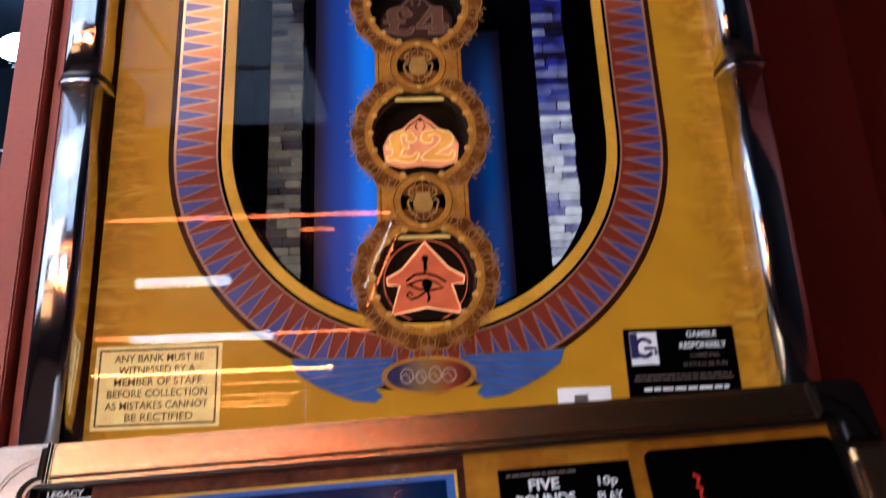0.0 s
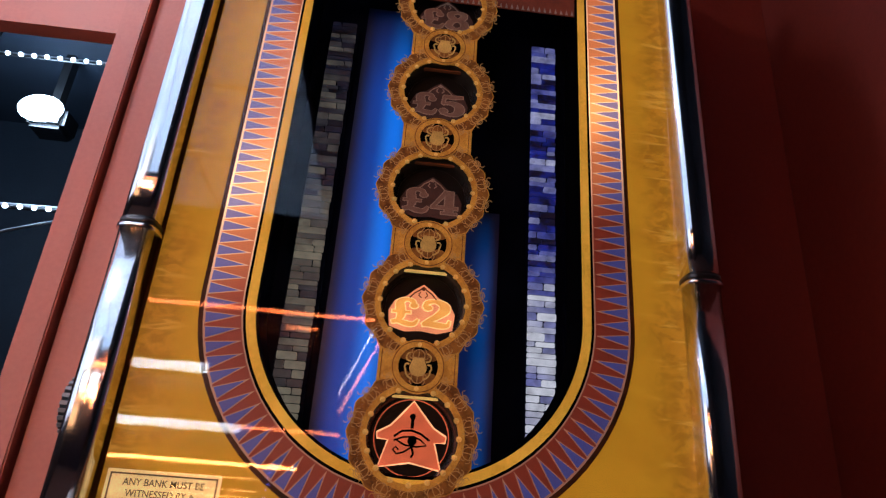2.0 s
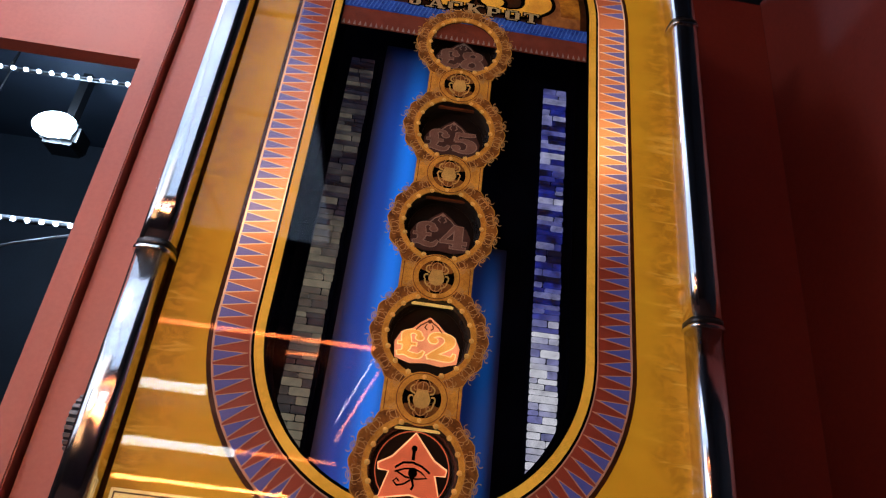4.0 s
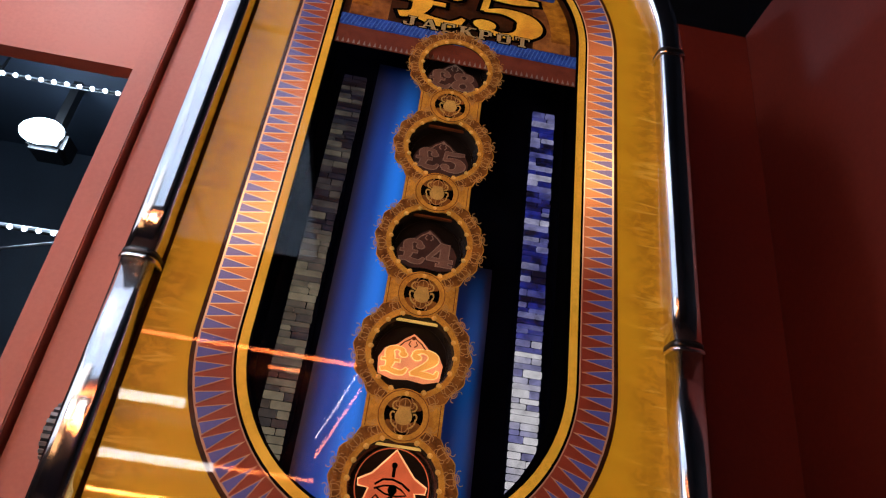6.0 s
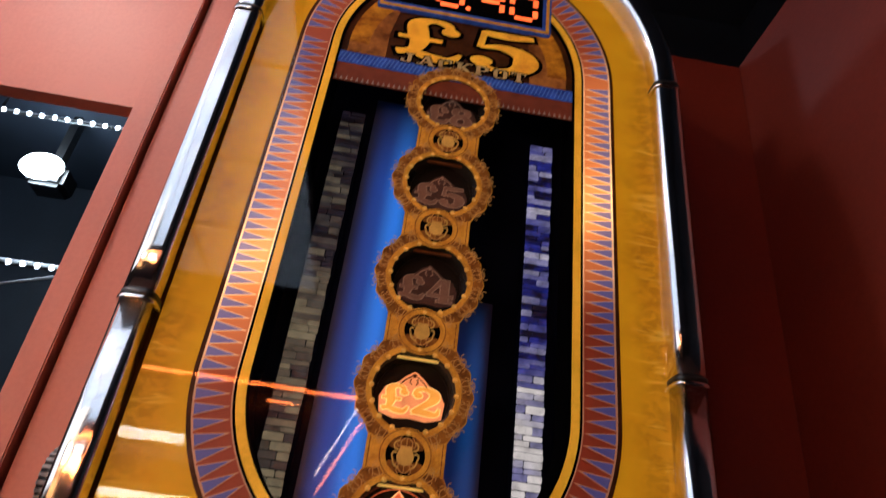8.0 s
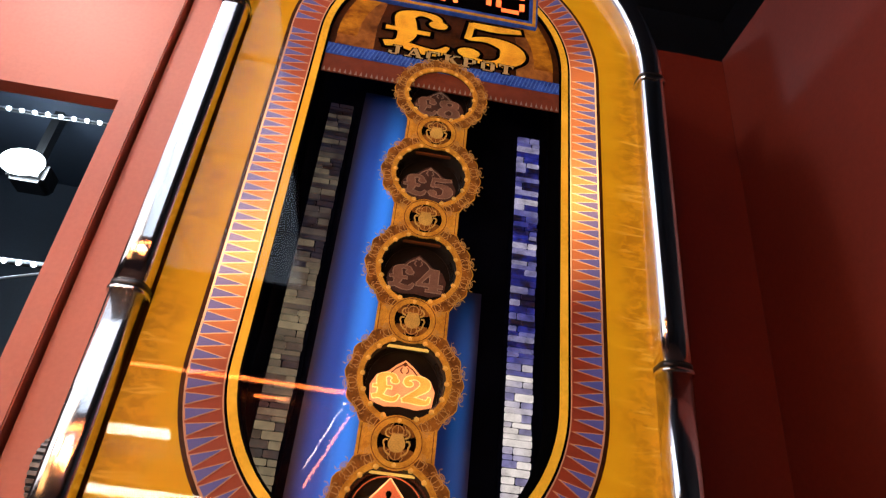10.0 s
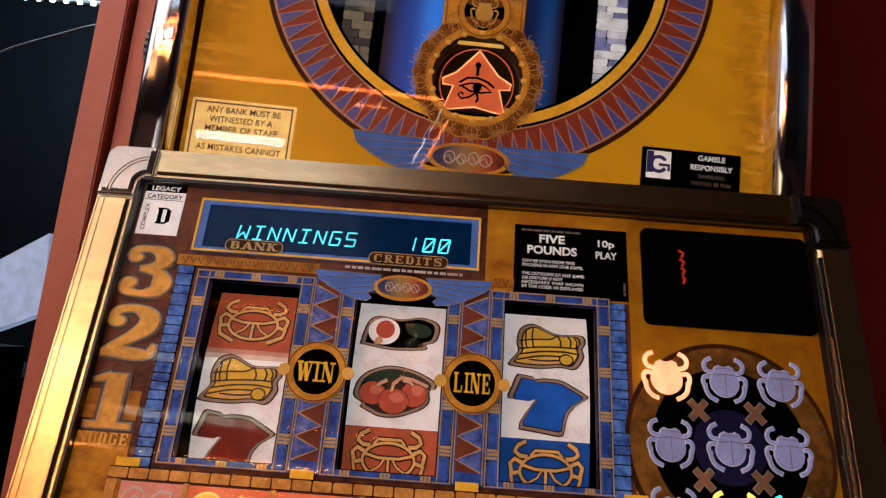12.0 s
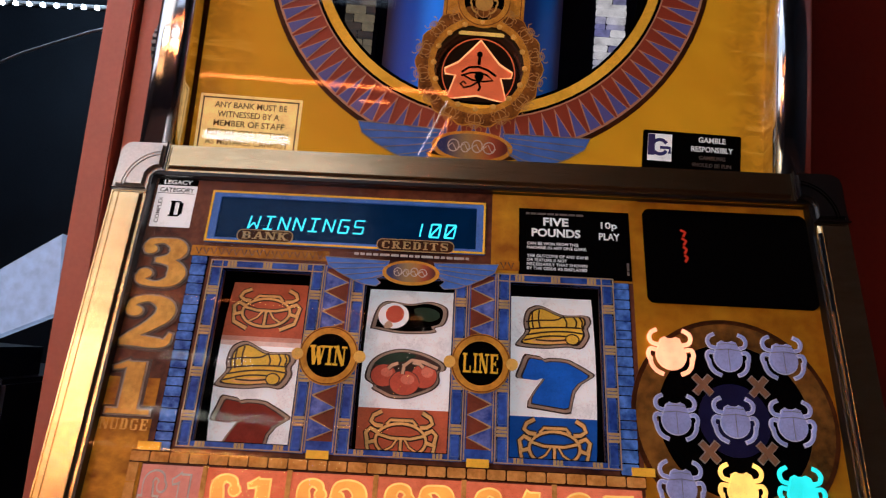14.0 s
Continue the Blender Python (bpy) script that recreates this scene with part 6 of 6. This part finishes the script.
def reel(cx, fields, draw, label):
    """A reel behind its frame: a gently curved strip with three stops."""
    bm = bmesh.new()
    for k in range(14):
        plate(bm, rect(-0.041, -0.225 + k * 0.0125, 0.041, -0.2125 + k * 0.0125), 0.0, 0.0006)
    holder = part("reel", bm, REEL_WHITE, machine, label, at(LOW, cx, 0, -0.022))
    for v0, v1, mat in fields:
        bm = bmesh.new()
        for k in range(4):
            plate(bm, rect(-0.0405, v0 + (v1 - v0) * k / 4, 0.0405, v0 + (v1 - v0) * (k + 1) / 4), 0.0006, 0.0010)
        part("strip_field", bm, mat, holder)
    for fn in draw:
        fn(holder)
    for ob in (holder, *holder.children):
        for v in ob.data.vertices:
            v.co.z -= (v.co.y + 0.144) ** 2 / 0.5
    return holder


W0 = 0.0016
for cx in CX:
    reel_frame(cx)
reel(CX[0] - 0.003, [(-0.125, -0.055, REEL_RED), (-0.129, -0.125, REEL_PINK), (-0.133, -0.129, REEL_ROSE)], [lambda h: beetle(h, -0.1000, W0), lambda h: bell(h, -0.1500, W0), lambda h: seven(h, -0.1975, W0, SYMBOL_SEVEN_RED)], "lit reel with beetle, bell and red seven")
reel(CX[1] - 0.0005, [(-0.228, -0.1785, REEL_RED)], [lambda h: plum_fruit(h, -0.1010, W0), lambda h: cherries(h, -0.1500, W0), lambda h: beetle(h, -0.2000, W0)], "lit reel with plum, cherries and beetle")
reel(CX[2] + 0.0025, [(-0.228, -0.1790, REEL_BLUE)], [lambda h: bell(h, -0.1035, W0), lambda h: seven(h, -0.1510, W0, SYMBOL_SEVEN_BLUE), lambda h: beetle(h, -0.2000, W0)], "lit reel with bell, blue seven and beetle")

# zigzag strips and the win line discs between the reels
for cx, words in ((-0.1056, "WIN"), (0.0156, "LINE")):
    zig = part("zigzag_strip", solid(plate, rect(cx - 0.0115, REEL_V0 - 0.005, cx + 0.0115, REEL_V1 + 0.008), 0.0002, 0.0030), BLUE_DEEP, machine, "strip of red and blue zigzag triangles", LOW)
    s = 1 if words == "WIN" else -1
    part("red_field", solid(plate, rect(cx - 0.0095, REEL_V0 + 0.004, cx + 0.0095, REEL_V1 + 0.005), 0.0030, 0.0033), RED_TRI, zig)
    for x in (cx - 0.0108, cx + 0.0108):
        part("edge_line", solid(ribbon, [(x, REEL_V0 - 0.004), (x, REEL_V1 + 0.007)], 0.0008, 0.0030, 0.0036), TIE_GOLD, zig)
    blue_ = None
    for i in range(8):
        m = Matrix.Translation((cx, REEL_V0 + 0.0125 + i * 0.0171, 0)) @ Matrix.Diagonal((s, 1, 1, 1))
        if blue_ is None:
            blue_ = part("blue_triangle", fix(solid(plate, [(-0.0093, -0.0082), (0.0085, 0.0), (-0.0093, 0.0082)], 0.0033, 0.0039)), BLUE_TRI_LOW, zig, "", m)
            zl = part("zig_line", solid(ribbon, [(-0.0095, -0.0085), (0.0092, 0.0), (-0.0095, 0.0085)], 0.0011, 0.0036, 0.0043), TIE_GOLD, zig, "", m)
        else:
            part("blue_triangle", blue_.data, None, zig, "", m)
            part("zig_line", zl.data, None, zig, "", m)
    disc_ = part("win_line_disc", fix(solid(bands, circle(cx, -0.1437, 0.0178, n=40), circle(cx, -0.1437, 0.0238, n=40), 0.0035, 0.0062)), RING_GOLD, machine, "gold ringed black disc", LOW)
    part("rim_line", solid(ribbon, circle(cx, -0.1437, 0.0228, n=40), 0.0008, 0.0062, 0.0066, 0, True), RING_LINE, disc_)
    part("black_field", solid(plate, circle(cx, -0.1437, 0.0180, n=40), 0.0035, 0.0052), BLACK, disc_)
    for s in (-1, 1):
        part("knob", solid(plate, circle(cx + s * 0.0248, -0.1437, 0.0047, n=18), 0.005, 0.0072), BEAD, disc_)
    half = 0.0145 if words == "WIN" else 0.0150
    slab_word("words", words, cx - half, -0.1515, cx + half, -0.1360, 0.0052, 0.0005, YELLOW, disc_)

# small winged emblem over the middle reel
small = part("small_emblem", solid(plate, circle(-0.045, -0.0705, 0.0240, 0.0108, 32), 0.004, 0.0058), RING_GOLD, machine, "small oval emblem between blue wings", LOW)
part("oval", solid(plate, circle(-0.045, -0.0705, 0.0208, 0.0085, 32), 0.0058, 0.0063), RAINBOW, small)
for s in (-1, 1):
    wing(small, s, 0.62, at(I4, -0.045, -0.0705, 0), 0.0042)
squiggle(small, -0.045, -0.0705, 0.58, 0.0063)

# brick course and the prize cells under the reels
course = part("brick_course", solid(plate, rect(-0.2475, -0.2315, 0.1425, -0.2225), 0.0004, 0.0012), BROWN, machine, "course of small gold bricks", LOW)
brick = None
for i in range(26):
    m = at(I4, -0.2400 + i * 0.0150, -0.2270)
    if brick is None:
        brick = part("brick", solid(plate, round_rect(-0.0069, -0.0036, 0.0069, 0.0036, 0.001, 3), 0.0012, 0.0024), BRICK_GOLD, course, "", m)
    else:
        part("brick", brick.data, None, course, "", m)
for i in range(9):
    part("brick", brick.data, None, course, "", at(I4, -0.2432, -0.2385 - i * 0.0145, 0, 90))
for x in (-0.2335, -0.1056, 0.0156, 0.14):
    part("end_block", solid(plate, rect(x - 0.0085, -0.2225, x + 0.0085, -0.2165), 0.0034, 0.0056), YELLOW, course)
edges = (-0.2375, -0.1885, -0.1250, -0.0600, 0.0060, 0.0735, 0.1400)
for i, words in enumerate(("£1", "£1", "£2", "£3", "£4", "£5")):
    a, b = edges[i], edges[i + 1]
    cell = part("prize_cell", solid(plate, rect(a + 0.001, -0.30, b - 0.001, -0.2325), 0.0004, 0.0014), CELL_DIM if i == 0 else CELL_RED, machine, "lit red cell with gold " + words, LOW)
    c = (a + b) / 2
    half = min(0.0285, (b - a) * 0.46)
    fat_figures("line", words, c - half, -0.275, c + half, -0.238, 0.0014, 0.0004, BEAD_PALE if i == 0 else LIT_EDGE, cell, I4, 0.0014)
    fat_figures("figures", words, c - half, -0.275, c + half, -0.238, 0.0020, 0.0004, CELL_DIM if i == 0 else LIT_CELL, cell)
    if i:
        part("divider", solid(plate, rect(a - 0.0018, -0.30, a + 0.0018, -0.2315), 0.0004, 0.0026), BRICK_GOLD, cell)

# round field of beetle buttons
RC = (0.2140, -0.1772)
round_ = part("button_field", solid(plate, circle(*RC, 0.0595, n=56), 0.0006, 0.0016), BLACK, machine, "round black field of beetle buttons", LOW)
part("field_glow", solid(plate, circle(RC[0], RC[1], 0.028, n=32), 0.0016, 0.0018), NAVY_DIM, round_)
part("bronze_ring", fix(solid(bands, circle(*RC, 0.0595, n=56), circle(*RC, 0.0765, n=56), 0.0006, 0.0026)), BRONZE, round_, "mottled bronze ring")
part("ring_edge", solid(ribbon, circle(*RC, 0.0782, n=56), 0.0042, 0.0006, 0.0022, 0, True), BROWN, round_)
lights = {(0, 0): LIT_PEACH, (1, 2): LIT_AMBER, (2, 2): LIT_CYAN}
for i, x in enumerate((0.1682, 0.2137, 0.2578)):
    for j, y in enumerate((-0.1265, -0.1778, -0.2275)):
        mat = lights.get((i, j), BUTTON_OFF)
        rim_ = part("beetle_button_rim", beetle_shape(bmesh.new(), 0.0370 if (i, j) == (0, 0) else 0.0342, 0.0024, 0.0029, 0.0007), mat if (i, j) in lights else BUTTON_EDGE, machine, "pale edge under a beetle button", at(LOW, x, y))
        b = part("beetle_button", beetle_shape(bmesh.new(), 0.0370 if (i, j) == (0, 0) else 0.0342, 0.0030, 0.0046), mat, machine, "glowing beetle shaped button" if (i, j) in lights else "unlit lavender beetle button", at(LOW, x, y))
        bm = bmesh.new()
        ribbon(bm, [(-0.0105, 0.0035), (0, 0.0048), (0.0105, 0.0035)], 0.0005, 0.0048, 0.0051)
        ribbon(bm, [(-0.0070, 0.0085), (0, 0.0092), (0.0070, 0.0085)], 0.0005, 0.0048, 0.0051)
        ribbon(bm, [(0, 0.0045), (0, -0.0125)], 0.0004, 0.0048, 0.0051)
        part("button_lines", bm, GREY_INK if (i, j) not in lights else mat, b)
for x, y in ((0.1915, -0.1510), (0.2355, -0.1505), (0.1920, -0.2020), (0.2360, -0.2010)):
    bm = bmesh.new()
    ribbon(bm, [(-0.0066, -0.0072), (0.0066, 0.0072)], 0.0056, 0.0018, 0.0026)
    ribbon(bm, [(-0.0066, 0.0072), (0.0066, -0.0072)], 0.0056, 0.0019, 0.0027)
    cross = part("cross_mark", bm, BLUE_LINE, machine, "bronze cross mark between the buttons", at(LOW, x, y))
    bm = bmesh.new()
    ribbon(bm, [(-0.0059, -0.0065), (0.0059, 0.0065)], 0.0040, 0.0027, 0.0031)
    ribbon(bm, [(-0.0059, 0.0065), (0.0059, -0.0065)], 0.0040, 0.0028, 0.0032)
    part("cross_face", bm, CROSS, cross)

low_glass = part("lower_glass", solid(plate, rect(FX0 + 0.001, FY0 + 0.002, FX1 - 0.001, FY1 - 0.001), 0.0078, 0.0086), ACRYLIC, machine, "clear lower glass", LOW)
low_glass.visible_shadow = False
